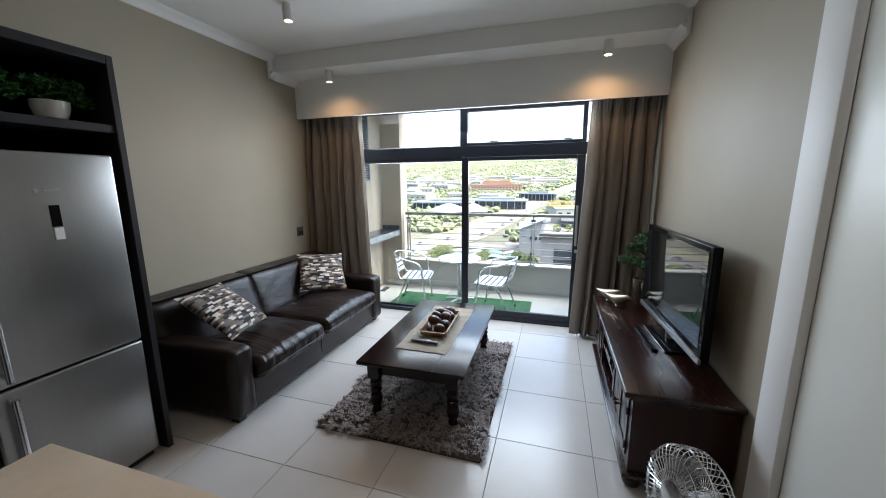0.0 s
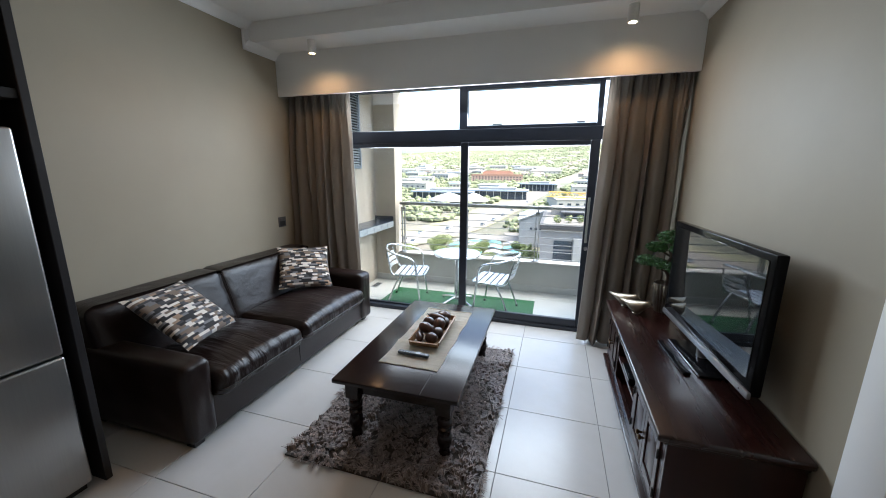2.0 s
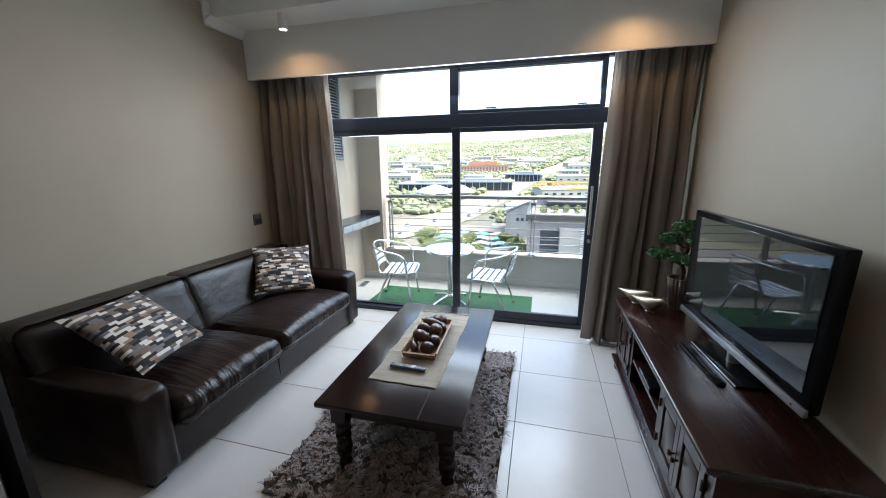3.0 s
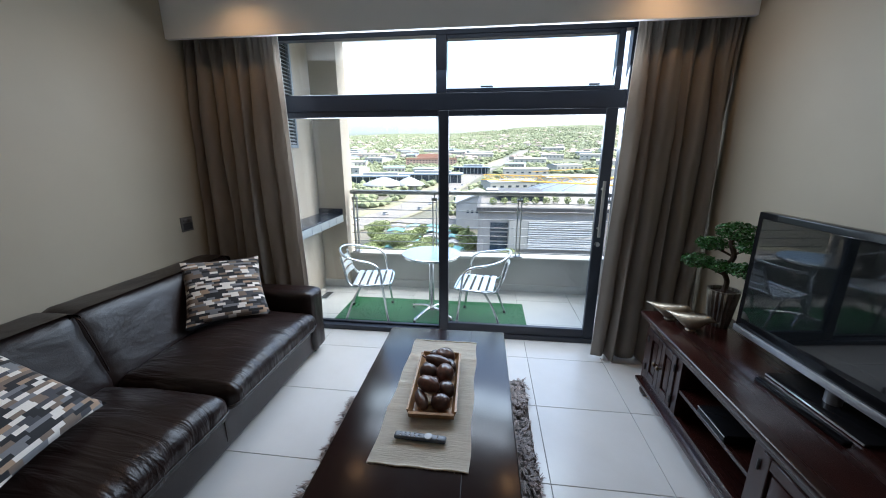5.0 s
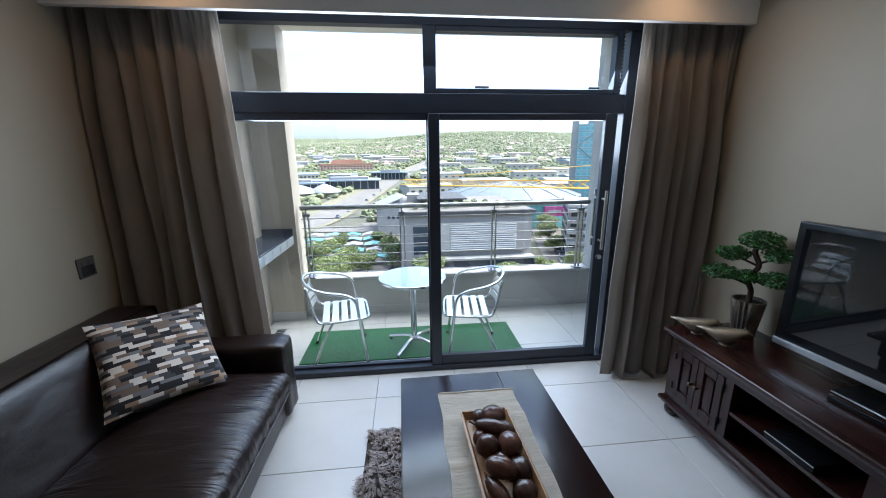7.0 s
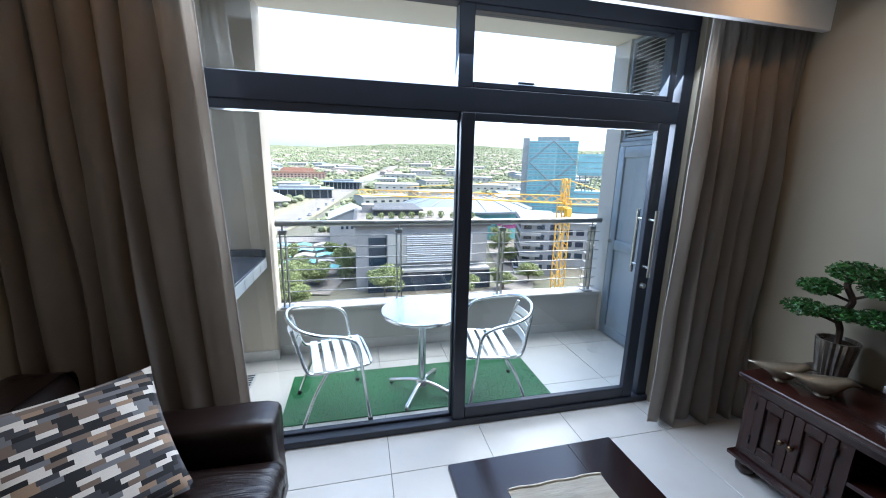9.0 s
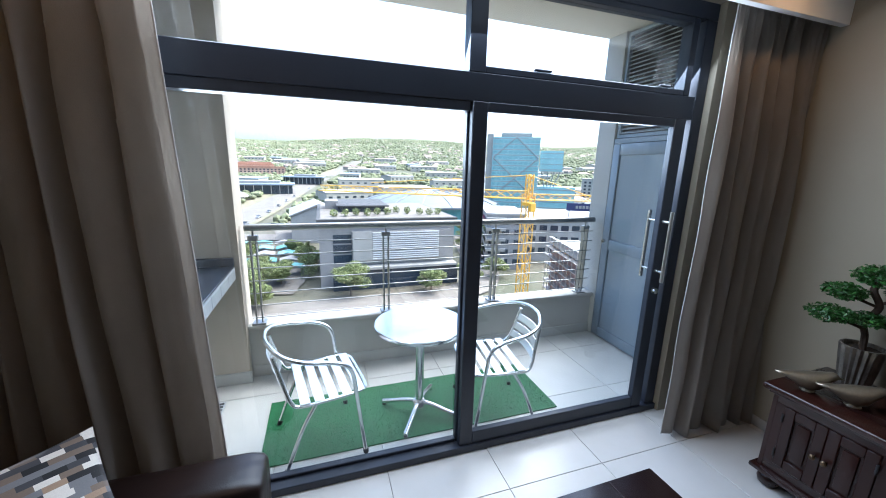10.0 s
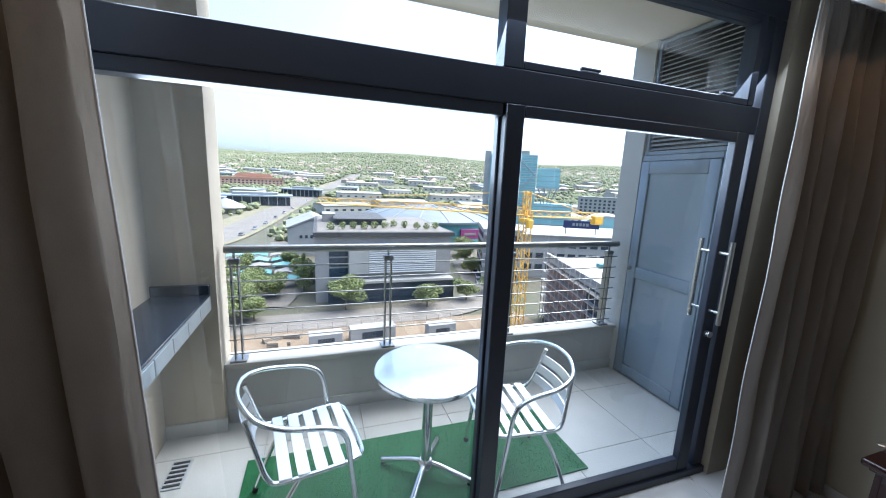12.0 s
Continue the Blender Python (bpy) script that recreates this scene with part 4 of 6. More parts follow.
bt = thing("bistro_table", "round polished aluminium bistro table on the turf", "table", (-1.165, 4.625, 0.008), 12)
part("tabletop", lathe([(0.20, 0.630), (0.280, 0.635), (0.293, 0.639), (0.297, 0.647), (0.297, 0.661), (0.292, 0.666), (0.280, 0.6665)], 56), M_CHROME, bt, "round shiny metal top")
part("column", rod((0, 0, 0.07), (0, 0, 0.635), 0.029, seg=22), M_CHROME, bt)
part("hub", lathe([(0.02, 0.05), (0.05, 0.055), (0.045, 0.085), (0.033, 0.10)], 22), M_CHROME, bt)
part("top_spider", box(-0.12, 0.12, -0.12, 0.12, 0.617, 0.631, 0.01, 2), M_BLACKP, bt)
for k in range(4):
    a = radians(45 + 90 * k)
    c, s = math.cos(a), math.sin(a)
    ft = part("foot_arm", tube(smooth_path([(0.03 * c, 0.03 * s, 0.075), (0.10 * c, 0.10 * s, 0.066), (0.20 * c, 0.20 * s, 0.040), (0.27 * c, 0.27 * s, 0.022)], 5), 0.017, 10), M_CHROME, bt)
    part("glide", rod((0.262 * c, 0.262 * s, 0.0), (0.262 * c, 0.262 * s, 0.016), 0.014), M_BLACKP, ft)


def armchair():
    """Aluminium cafe chair: it faces along its own x."""
    ch = thing("bistro_chair", "aluminium slatted bistro armchair beside the round table", "chair", group="chairs at the bistro table")
    r = 0.0125
    # one bent tube makes the front legs, arms and top of the back
    pth = [(0.20, -0.255, 0.0), (0.175, -0.262, 0.20), (0.15, -0.268, 0.42), (0.125, -0.275, 0.585), (0.05, -0.282, 0.655), (-0.10, -0.272, 0.69), (-0.21, -0.215, 0.72), (-0.265, -0.11, 0.745),
           (-0.282, 0.0, 0.75), (-0.265, 0.11, 0.745), (-0.21, 0.215, 0.72), (-0.10, 0.272, 0.69), (0.05, 0.282, 0.655), (0.125, 0.275, 0.585), (0.15, 0.268, 0.42), (0.175, 0.262, 0.20), (0.20, 0.255, 0.0)]
    part("arm_frame", tube(smooth_path(pth, 5), r, 10), M_CHROME, ch, "one bent tube forming arms and front legs")
    # seat and back side tubes run on into one loop
    sink = 0.03
    loop = [(-0.255, -0.15, 0.70), (-0.215, -0.18, 0.55), (-0.185, -0.205, 0.46), (-0.14, -0.215, 0.428), (0.0, -0.225, 0.432), (0.15, -0.23, 0.44), (0.215, -0.20, 0.437), (0.232, -0.12, 0.432),
            (0.232, 0.12, 0.432), (0.215, 0.20, 0.437), (0.15, 0.23, 0.44), (0.0, 0.225, 0.432), (-0.14, 0.215, 0.428), (-0.185, 0.205, 0.46), (-0.215, 0.18, 0.55), (-0.255, 0.15, 0.70)]
    part("seat_frame", tube(smooth_path([(x, y, z - sink * min(1, (0.75 - z) / 0.3)) for x, y, z in loop], 5), r * 0.9, 10), M_CHROME, ch)
    for s in (-1, 1):
        part("back_leg", tube(smooth_path([(-0.06, s * 0.222, 0.395), (-0.14, s * 0.225, 0.25), (-0.235, s * 0.225, 0.0)], 6), r * 0.9, 10), M_CHROME, ch)
        part("foot_cap", rod((0.20, s * 0.255, -0.004), (0.197, s * 0.256, 0.022), 0.0155), M_BLACKP, ch)
        part("foot_cap", rod((-0.236, s * 0.225, -0.004), (-0.227, s * 0.225, 0.022), 0.0145), M_BLACKP, ch)
    for k in range(5):
        x = -0.115 + k * 0.075
        part("seat_slat", box(x - 0.026, x + 0.026, -0.228, 0.228, 0.412 - 0.002 * (2 - abs(k - 2)), 0.420 - 0.002 * (2 - abs(k - 2)), 0.003, 1), M_SLAT, ch, "bright flat aluminium slat")
    for k, (z, x) in enumerate(((0.485, -0.205), (0.556, -0.224), (0.628, -0.242))):
        bm = bmesh.new()
        n = 10
        w = 0.185 - 0.012 * k
        rows = [[bm.verts.new((x - 0.03 * (1 - (2 * i / n - 1) ** 2) + dx - 0.28 * dz, -w + 2 * w * i / n, z + dz)) for i in range(n + 1)] for dx, dz in ((0.0, -0.025), (0.0, 0.025), (0.005, 0.025), (0.005, -0.025))]
        for a in range(4):
            for i in range(n):
                bm.faces.new((rows[a][i], rows[a][i + 1], rows[(a + 1) % 4][i + 1], rows[(a + 1) % 4][i]))
        bm.faces.new([r_[0] for r_ in rows])
        bm.faces.new([r_[-1] for r_ in rows])
        part("back_slat", bm, M_SLAT, ch, "bright flat aluminium slat")
    return ch


chair = armchair()
chair.matrix_basis = pose(-1.80, 4.57, 0.012, 0, 0, 10) @ Matrix.Diagonal((1, 1, 0.955, 1))
copy_thing(chair, pose(-0.66, 4.54, 0.012, 0, 0, 174))

# ---- fridge in its tall dark surround ----
un = thing("fridge_surround", "tall dark laminate surround with an open shelf over the fridge", "cabinet", (-2.68, 0.97, 0))
part("side_panel", box(-0.39, 0.395, 0.395, 0.43, 0.0, 2.29, 0.003, 1), M_BLACK, un)
part("side_panel", box(-0.39, 0.395, -0.43, -0.395, 0.0, 2.29, 0.003, 1), M_BLACK, un)
part("top_panel", box(-0.39, 0.395, -0.395, 0.395, 2.245, 2.29, 0.003, 1), M_BLACK, un)
part("shelf", box(-0.37, 0.38, -0.395, 0.395, 1.90, 1.942, 0.003, 1), M_BLACK, un)
part("back_panel", box(-0.39, -0.37, -0.395, 0.395, 1.0, 2.245), M_BLACK, un)
fg = thing("fridge", "tall brushed steel fridge freezer standing in a dark surround", "fridge", (-2.64, 0.995, 0))
part("fridge_body", box(-0.32, 0.30, -0.315, 0.315, 0.03, 1.765, 0.006, 2), M_GREYD, fg)
up = part("fridge_door", box(0.305, 0.37, -0.315, 0.315, 0.755, 1.765, 0.012, 3), M_FRIDGE, fg, "brushed steel upper door")
lo = part("freezer_door", box(0.305, 0.37, -0.315, 0.315, 0.06, 0.745, 0.012, 3), M_FRIDGE, fg, "brushed steel lower door")
part("kick_plate", box(0.26, 0.31, -0.31, 0.31, 0.0, 0.055), M_BLACKP, fg)
part("display", box(0.368, 0.374, 0.012, 0.052, 1.425, 1.525, 0.002, 1), M_TVB, up, "small black control display")
part("display_label", box(0.368, 0.3745, 0.016, 0.052, 1.365, 1.42, 0.001, 1), M_WHITE, up, "small white label")
part("badge", box(0.368, 0.3725, 0.0, 0.07, 1.585, 1.60, 0.002, 1), M_SILVER, up, "small silver badge")
part("badge", lathe([(0.010, 0), (0.010, 0.003)], 16, (0, 0, 0)), M_SILVER, up, "small silver badge", m=pose(0.37, -0.022, 1.592, 0, 90, 0))
for z0, z1, d in ((0.79, 1.15, up), (0.36, 0.71, lo)):
    hd = part("handle", rod((0.415, -0.255, z0), (0.415, -0.255, z1), 0.013, seg=14), M_CHROME, d, "vertical steel handle")
    for z in (z0 + 0.03, z1 - 0.03):
        part("handle_stud", rod((0.37, -0.255, z), (0.415, -0.255, z), 0.009), M_CHROME, hd)

un.scale = (1.0, 1.0, 1.04)
fg.scale = (1.0, 1.0, 1.05)

# bowls of greenery on the surround shelf
def leaf_cloud(bm, c, rx, ry, rz, n, size, rng3):
    for _ in range(n):
        while True:
            p = Vector((rng3.uniform(-1, 1), rng3.uniform(-1, 1), rng3.uniform(-1, 1)))
            if 0.25 < p.length < 1:
                break
        q = Vector(c) + Vector((p.x * rx, p.y * ry, p.z * rz))
        a, b = Vector((rng3.gauss(0, 1), rng3.gauss(0, 1), rng3.gauss(0, 0.6))).normalized(), Vector((rng3.gauss(0, 1), rng3.gauss(0, 1), rng3.gauss(0, 1)))
        b = (b - a * a.dot(b)).normalized()
        s = size * rng3.uniform(0.6, 1.3)
        nn = a.cross(b) * s * 0.25
        v = [bm.verts.new(q - a * s), bm.verts.new(q + b * s * 0.5 + nn), bm.verts.new(q + a * s), bm.verts.new(q - b * s * 0.5 + nn)]
        bm.faces.new(v)


rngp = random.Random(21)
for y in (1.165, 0.87):
    bw = thing("potted_plant", "green foliage in a white ceramic bowl on the dark shelf", "plant", (-2.46, y + 0.02, 2.0197), group="plants on the fridge shelf")
    part("bowl", lathe([(0.046, 0.0), (0.050, 0.004), (0.066, 0.030), (0.076, 0.070), (0.078, 0.100), (0.073, 0.100), (0.070, 0.07), (0.05, 0.02), (0.01, 0.015)], 32), M_CERAMIC, bw, "white ceramic bowl")
    bm = bmesh.new()
    for c, r in (((0, 0, 0.15), 0.085), ((0.02, 0.08, 0.15), 0.06), ((0.0, -0.06, 0.17), 0.065), ((0.03, 0.135, 0.12), 0.045), ((-0.03, 0.03, 0.20), 0.06), ((0.02, 0.10, 0.19), 0.04)):
        leaf_cloud(bm, c, r, r, r * 0.8, 170, 0.017, rngp)
    part("foliage", bm, M_LEAF, bw, "small dark green leaves", smooth=None)
    part("stem", rod((0, 0, 0.04), (0, 0.01, 0.15), 0.008), M_BARK, bw)

# kitchen counter
kc = thing("kitchen_counter", "kitchen counter with a cream stone top", "counter", (-1.03, -0.44, 0))
part("worktop", box(-0.40, 0.33, -1.2, 0.935, 0.865, 0.90, 0.004, 2), M_COUNTER, kc, "cream stone worktop")
part("counter_body", box(-0.36, 0.30, -1.15, 0.885, 0.0, 0.865, 0.003, 1), M_BLACK, kc)

# ---- bonsai, birds on the cabinet ----
bon = thing("bonsai", "artificial bonsai tree in a fluted metal pot", "plant", (0.845, 3.41, 0.60))
seg = 40
bm = bmesh.new()
rings = []
for r, z in ((0.050, 0.0), (0.053, 0.004), (0.078, 0.215), (0.080, 0.222), (0.072, 0.222), (0.068, 0.20)):
    rings.append([bm.verts.new(((r + (0.004 if z < 0.221 and r > 0.049 else 0) * math.cos(k * math.pi)) * math.cos(2 * math.pi * k / seg), (r + (0.004 if z < 0.221 else 0) * math.cos(k * math.pi)) * math.sin(2 * math.pi * k / seg), z)) for k in range(seg)])
for a, b in zip(rings, rings[1:]):
    for k in range(seg):
        bm.faces.new((a[k], a[(k + 1) % seg], b[(k + 1) % seg], b[k]))
bm.faces.new(rings[0])
part("pot", bm, M_POT, bon, "tapered fluted pewter pot", smooth=25)
part("soil", rod((0, 0, 0.195), (0, 0, 0.204), 0.069, seg=24), M_SOIL, bon)
trunk = tube(smooth_path([(0, 0, 0.20), (0.012, 0.01, 0.27), (-0.015, 0.015, 0.34), (0.01, -0.01, 0.42), (0.0, 0.02, 0.50), (0.015, 0.0, 0.56)], 5), 0.014, 8)
for p in ([(0.0, 0.01, 0.30), (-0.06, 0.05, 0.33), (-0.11, 0.09, 0.34)], [(0, 0, 0.33), (0.03, -0.07, 0.35), (0.03, -0.12, 0.355)], [(0.01, 0, 0.42), (-0.04, 0.06, 0.45), (-0.06, 0.10, 0.46)], [(0.01, 0, 0.43), (0.03, -0.06, 0.47), (0.04, -0.1, 0.48)]):
    tube(smooth_path(p, 4), 0.007, 6, bm=trunk)
part("trunk", trunk, M_BARK, bon, "twisted brown trunk")
rngb = random.Random(9)
for c, rx, ry, rz, n in (((-0.11, 0.10, 0.365), 0.09, 0.085, 0.035, 300), ((0.03, -0.10, 0.365), 0.085, 0.09, 0.035, 290), ((-0.03, 0.0, 0.36), 0.07, 0.07, 0.03, 200), ((-0.06, 0.09, 0.475), 0.08, 0.075, 0.035, 280), ((0.04, -0.09, 0.50), 0.075, 0.08, 0.034, 260), ((0.01, 0.0, 0.565), 0.095, 0.10, 0.045, 380)):
    bm = bmesh.new()
    leaf_cloud(bm, c, rx * 1.1, ry * 1.1, rz * 1.15, int(n * 1.9), 0.0115, rngb)
    part("leaf_pad", bm, M_LEAF, bon, "flat pad of small green leaves", smooth=None)


bon.scale = (1.05, 1.05, 1.06)


def bird(at, turn):
    """A stylised dove; it faces along its own x."""
    b = thing("bird_figurine", "champagne metal dove figurine on the cabinet top", "figurine", at, turn, group="doves on the cabinet")
    pts = [(-0.125, 0.068, 0.004, 0.003), (-0.09, 0.066, 0.014, 0.008), (-0.05, 0.058, 0.024, 0.018), (-0.015, 0.050, 0.032, 0.031), (0.02, 0.047, 0.035, 0.038), (0.055, 0.055, 0.031, 0.036), (0.082, 0.071, 0.022, 0.026), (0.10, 0.084, 0.018, 0.019), (0.117, 0.086, 0.012, 0.012), (0.128, 0.083, 0.005, 0.005), (0.150, 0.078, 0.0015, 0.0015)]
    bm = bmesh.new()
    rr = []
    for x, z, w, h in [[1.12 * q for q in p] for p in pts]:
        rr.append([bm.verts.new((x * 0.9, 1.25 * w * math.cos(2 * math.pi * k / 16), z + 1.2 * h * math.sin(2 * math.pi * k / 16))) for k in range(16)])
    for a, c in zip(rr, rr[1:]):
        for k in range(16):
            bm.faces.new((a[k], a[(k + 1) % 16], c[(k + 1) % 16], c[k]))
    bm.faces.new(rr[0])
    bm.faces.new(rr[-1])
    part("bird_body", bm, M_BIRD, b, smooth=80)
    part("bird_base", lathe([(0.030, 0.0), (0.030, 0.003), (0.018, 0.016)], 18, (0.02, 0, 0)), M_BIRD, b)
    return b


bird((0.569, 3.474, 0.60), -40)
bird((0.626, 3.327, 0.60), -44)

# ---- wall socket ----
so = thing("wall_socket", "dark grey double wall socket above the sofa", "socket", (XL, 3.755, 1.09))
part("socket_plate", box(0.0, 0.010, -0.058, 0.058, -0.058, 0.058, 0.004, 2), M_SOCK, so)
part("socket_insert", box(0.010, 0.014, -0.042, 0.042, -0.045, 0.01, 0.002, 1), M_BLACKP, so)
for y in (-0.022, 0.022):
    part("socket_switch", box(0.010, 0.016, y - 0.015, y + 0.015, 0.02, 0.042, 0.003, 1), M_SOCK, so)

# ---- ceiling spot lamps ----
def spot(x, y, z, power=1.6):
    s = thing("ceiling_spot", "lit white cylindrical ceiling spotlight", "ceiling light", (x, y, z), group="ceiling spotlights")
    part("housing", lathe([(0.030, 0.0), (0.0385, -0.001), (0.0385, -0.118), (0.036, -0.121), (0.030, -0.121), (0.028, -0.105), (0.005, -0.104)], 28), M_LAMPW, s)
    part("lens", lathe([(0.018, -0.106), (0.018, -0.110), (0.008, -0.112)], 24), M_GLOW, s, "glowing warm lens")
    d = bpy.data.lights.new("spot_beam", "SPOT")
    d.energy, d.spot_size, d.spot_blend, d.color, d.shadow_soft_size = power, radians(150), 1.0, (1.0, 0.5, 0.19), 0.03
    lo_ = new("spot_beam", d)
    lo_.matrix_basis = look((x, y, z - 0.13), (x, y, 0))
    return s


spot(-2.385, 3.60, BZ, 1.1)
spot(0.44, 3.62, BZ, 1.3)
# The three at y = 0.2 are never in view; added to light the kitchen end.
for x, y in ((-2.05, 2.57), (-2.15, 0.2), (-0.85, 0.2), (0.35, 0.2)):
    spot(x, y, ZC, 1.7 if y > 1 else 0.9)

# ---- floor fan ----
fan = thing("floor_fan", "chrome wire-cage floor fan standing beside the cabinet", "fan", (0.665, 1.50, 0))
fm = pose(0.0, 0.0, 0.335, 76, 0, -72)
R, D = 0.205, 0.075
for s in (-1, 1):
    for rr_ in (0.06, 0.10, 0.15, R):
        z = s * (D if rr_ < 0.16 else D * 0.55)
        part("cage_ring", tube([Vector((rr_ * math.cos(a * math.pi / 20), rr_ * math.sin(a * math.pi / 20), z)) for a in range(40)], 0.0028 if rr_ < R else 0.004, 6, True), M_CHROME, fan, m=fm)
    bm = bmesh.new()
    for k in range(44):
        a = 2 * math.pi * k / 44
        c, s_ = math.cos(a), math.sin(a)
        tube([Vector((0.05 * c, 0.05 * s_, s * D)), Vector((0.15 * c, 0.15 * s_, s * D)), Vector((0.19 * c, 0.19 * s_, s * D * 0.85)), Vector((R * c, R * s_, s * D * 0.55)), Vector((R * 1.005 * c, R * 1.005 * s_, 0))], 0.0022, 5, bm=bm)
    cg = part("wire_cage", bm, M_CHROME, fan, "radial chrome wires", m=fm)
    tagged(cg, kind="stuff")
part("hub_cap", lathe([(0.055, D - 0.004), (0.055, D + 0.004), (0.03, D + 0.008)], 24), M_CHROME, fan, m=fm)
part("motor", lathe([(0.05, -D - 0.07), (0.062, -D - 0.05), (0.062, -D), (0.03, -D + 0.04)], 24), M_CHROME, fan, "metal motor housing", m=fm)
for k in range(3):
    bm = bmesh.new()
    a0 = 2 * math.pi * k / 3
    rows = []
    for i in range(6):
        r_ = 0.035 + 0.027 * i
        wd = 0.35 + 0.09 * i
        rows.append([bm.verts.new((r_ * math.cos(a0 + wd * t_), r_ * math.sin(a0 + wd * t_), 0.025 * t_)) for t_ in (-1, -0.33, 0.33, 1)])
    for a, b in zip(rows, rows[1:]):
        for i in range(3):
            bm.faces.new((a[i], a[i + 1], b[i + 1], b[i]))
    bmesh.ops.solidify(bm, geom=bm.faces[:], thickness=0.002)
    part("blade", bm, M_CHROME, fan, "polished metal blade", m=fm)
for s in (-1, 1):
    a = radians(-72)
    dx, dy = math.cos(a) * s, math.sin(a) * s
    part("yoke", tube(smooth_path([(dx * 0.225, dy * 0.225, 0.345), (dx * 0.215, dy * 0.215, 0.12), (dx * 0.15 - dy * 0.12, dy * 0.15 + dx * 0.12, 0.014)], 6), 0.010, 10), M_CHROME, fan)
    part("yoke_knob", rod((dx * 0.20, dy * 0.20, 0.345), (dx * 0.25, dy * 0.25, 0.345), 0.018), M_BLACKP, fan)
    part("base_bar", tube(smooth_path([(dx * 0.15 - dy * 0.12, dy * 0.15 + dx * 0.12, 0.012), (dx * 0.17, dy * 0.17, 0.012), (dx * 0.15 + dy * 0.12, dy * 0.15 - dx * 0.12, 0.012)], 5), 0.010, 10), M_CHROME, fan)

# ---- the city below ----
G = -30.0


def height(x, y):
    """Ground level: flat near the tower, rising to wooded hills."""
    d = math.hypot(x, y)
    az = math.degrees(math.atan2(x, y))
    rise = ((0, -30), (260, -30), (450, -25), (600, -18), (900, 4), (1500, 62), (2200, 140), (2700, 175), (4200, 110))
    z = rise[-1][1]
    for (a, h0), (b, h1) in zip(rise, rise[1:]):
        if a <= d < b:
            z = h0 + (h1 - h0) * (d - a) / (b - a)
            break
    f = max(0, min(1, (d - 700) / 1500))
    swell = 0.62 + 0.42 * math.exp(-((az - 12) / 16) ** 2) + 0.22 * math.exp(-((az - 40) / 12) ** 2) + 0.1 * math.exp(-((az + 14) / 10) ** 2)
    z = -30 + (z + 30) * (1 + f * (swell - 1) * 0.9)
    return z + f * 14 * noise.noise(Vector((x / 420, y / 420, 0)))


def ground_mat():
    m = mat("town_ground", (0.115, 0.096, 0.07), 0.9, col2=(0.058, 0.064, 0.036), scale=0.03, bscale=0.4)
    n, l = m.node_tree.nodes, m.node_tree.links
    b = n["Principled BSDF"]
    old = b.inputs["Base Color"].links[0].from_socket
    co = n.new("ShaderNodeTexCoord")
    ln = n.new("ShaderNodeVectorMath")
    ln.operation = "LENGTH"
    l.new(co.outputs["Object"], ln.inputs[0])
    nz = n.new("ShaderNodeTexNoise")
    nz.inputs["Scale"].default_value = 0.008
    nz.inputs["Detail"].default_value = 8
    l.new(co.outputs["Object"], nz.inputs[0])
    wob = n.new("ShaderNodeMath")
    wob.operation = "MULTIPLY_ADD"
    wob.inputs[1].default_value = 700
    l.new(nz.outputs[0], wob.inputs[0])
    l.new(ln.outputs["Value"], wob.inputs[2])
    mr = n.new("ShaderNodeMapRange")
    mr.inputs[1].default_value, mr.inputs[2].default_value = 620, 900
    l.new(wob.outputs[0], mr.inputs[0])
    gr_ = n.new("ShaderNodeMix")
    gr_.data_type = "RGBA"
    gr_.inputs[6].default_value, gr_.inputs[7].default_value = (0.06, 0.07, 0.036, 1), (0.105, 0.10, 0.06, 1)
    l.new(nz.outputs[0], gr_.inputs[0])
    mx = n.new("ShaderNodeMix")
    mx.data_type = "RGBA"
    l.new(mr.outputs[0], mx.inputs[0])
    l.new(old, mx.inputs[6])
    l.new(gr_.outputs[2], mx.inputs[7])
    l.new(mx.outputs[2], b.inputs["Base Color"])
    return m


M_GROUND = ground_mat()
M_ROAD = mat("pale_asphalt", (0.17, 0.152, 0.13), 0.85, col2=(0.125, 0.11, 0.094), scale=0.15, bscale=3)
M_VERGE = mat("dry_verge", (0.21, 0.175, 0.115), 0.95, col2=(0.12, 0.125, 0.065), scale=0.08, bscale=1.0)
M_SAND = mat("building_sand", (0.20, 0.15, 0.10), 0.95, col2=(0.15, 0.105, 0.065), scale=0.2, bscale=2)
M_CONC = mat("pale_concrete", (0.34, 0.325, 0.295), 0.8, col2=(0.27, 0.26, 0.235), scale=0.3, bscale=4)
M_GREYC = mat("grey_render", (0.25, 0.238, 0.224), 0.8, col2=(0.205, 0.195, 0.183), scale=0.3, bscale=4)
M_DARKG = mat("dark_office_glass", (0.03, 0.045, 0.06), 0.12, col2=(0.02, 0.03, 0.045), scale=0.5, rvar=0.1)
M_TEAL = mat("teal_curtain_glass", (0.30, 0.52, 0.53), 0.2, 0.1, col2=(0.24, 0.44, 0.46), scale=0.2, rvar=0.1)
M_TEALP = mat("pale_teal_pane", (0.18, 0.37, 0.38), 0.18, col2=(0.14, 0.30, 0.31), scale=0.3)
M_TEALN = mat("teal_net", (0.09, 0.24, 0.24), 0.7, col2=(0.07, 0.19, 0.19), scale=0.6)
M_WROOF = mat("white_roof_sheet", (0.27, 0.266, 0.255), 0.55, col2=(0.21, 0.207, 0.20), scale=0.2, bscale=2)
M_BROOF = mat("blue_grey_roof_sheet", (0.24, 0.28, 0.32), 0.5, col2=(0.19, 0.225, 0.26), scale=0.2)
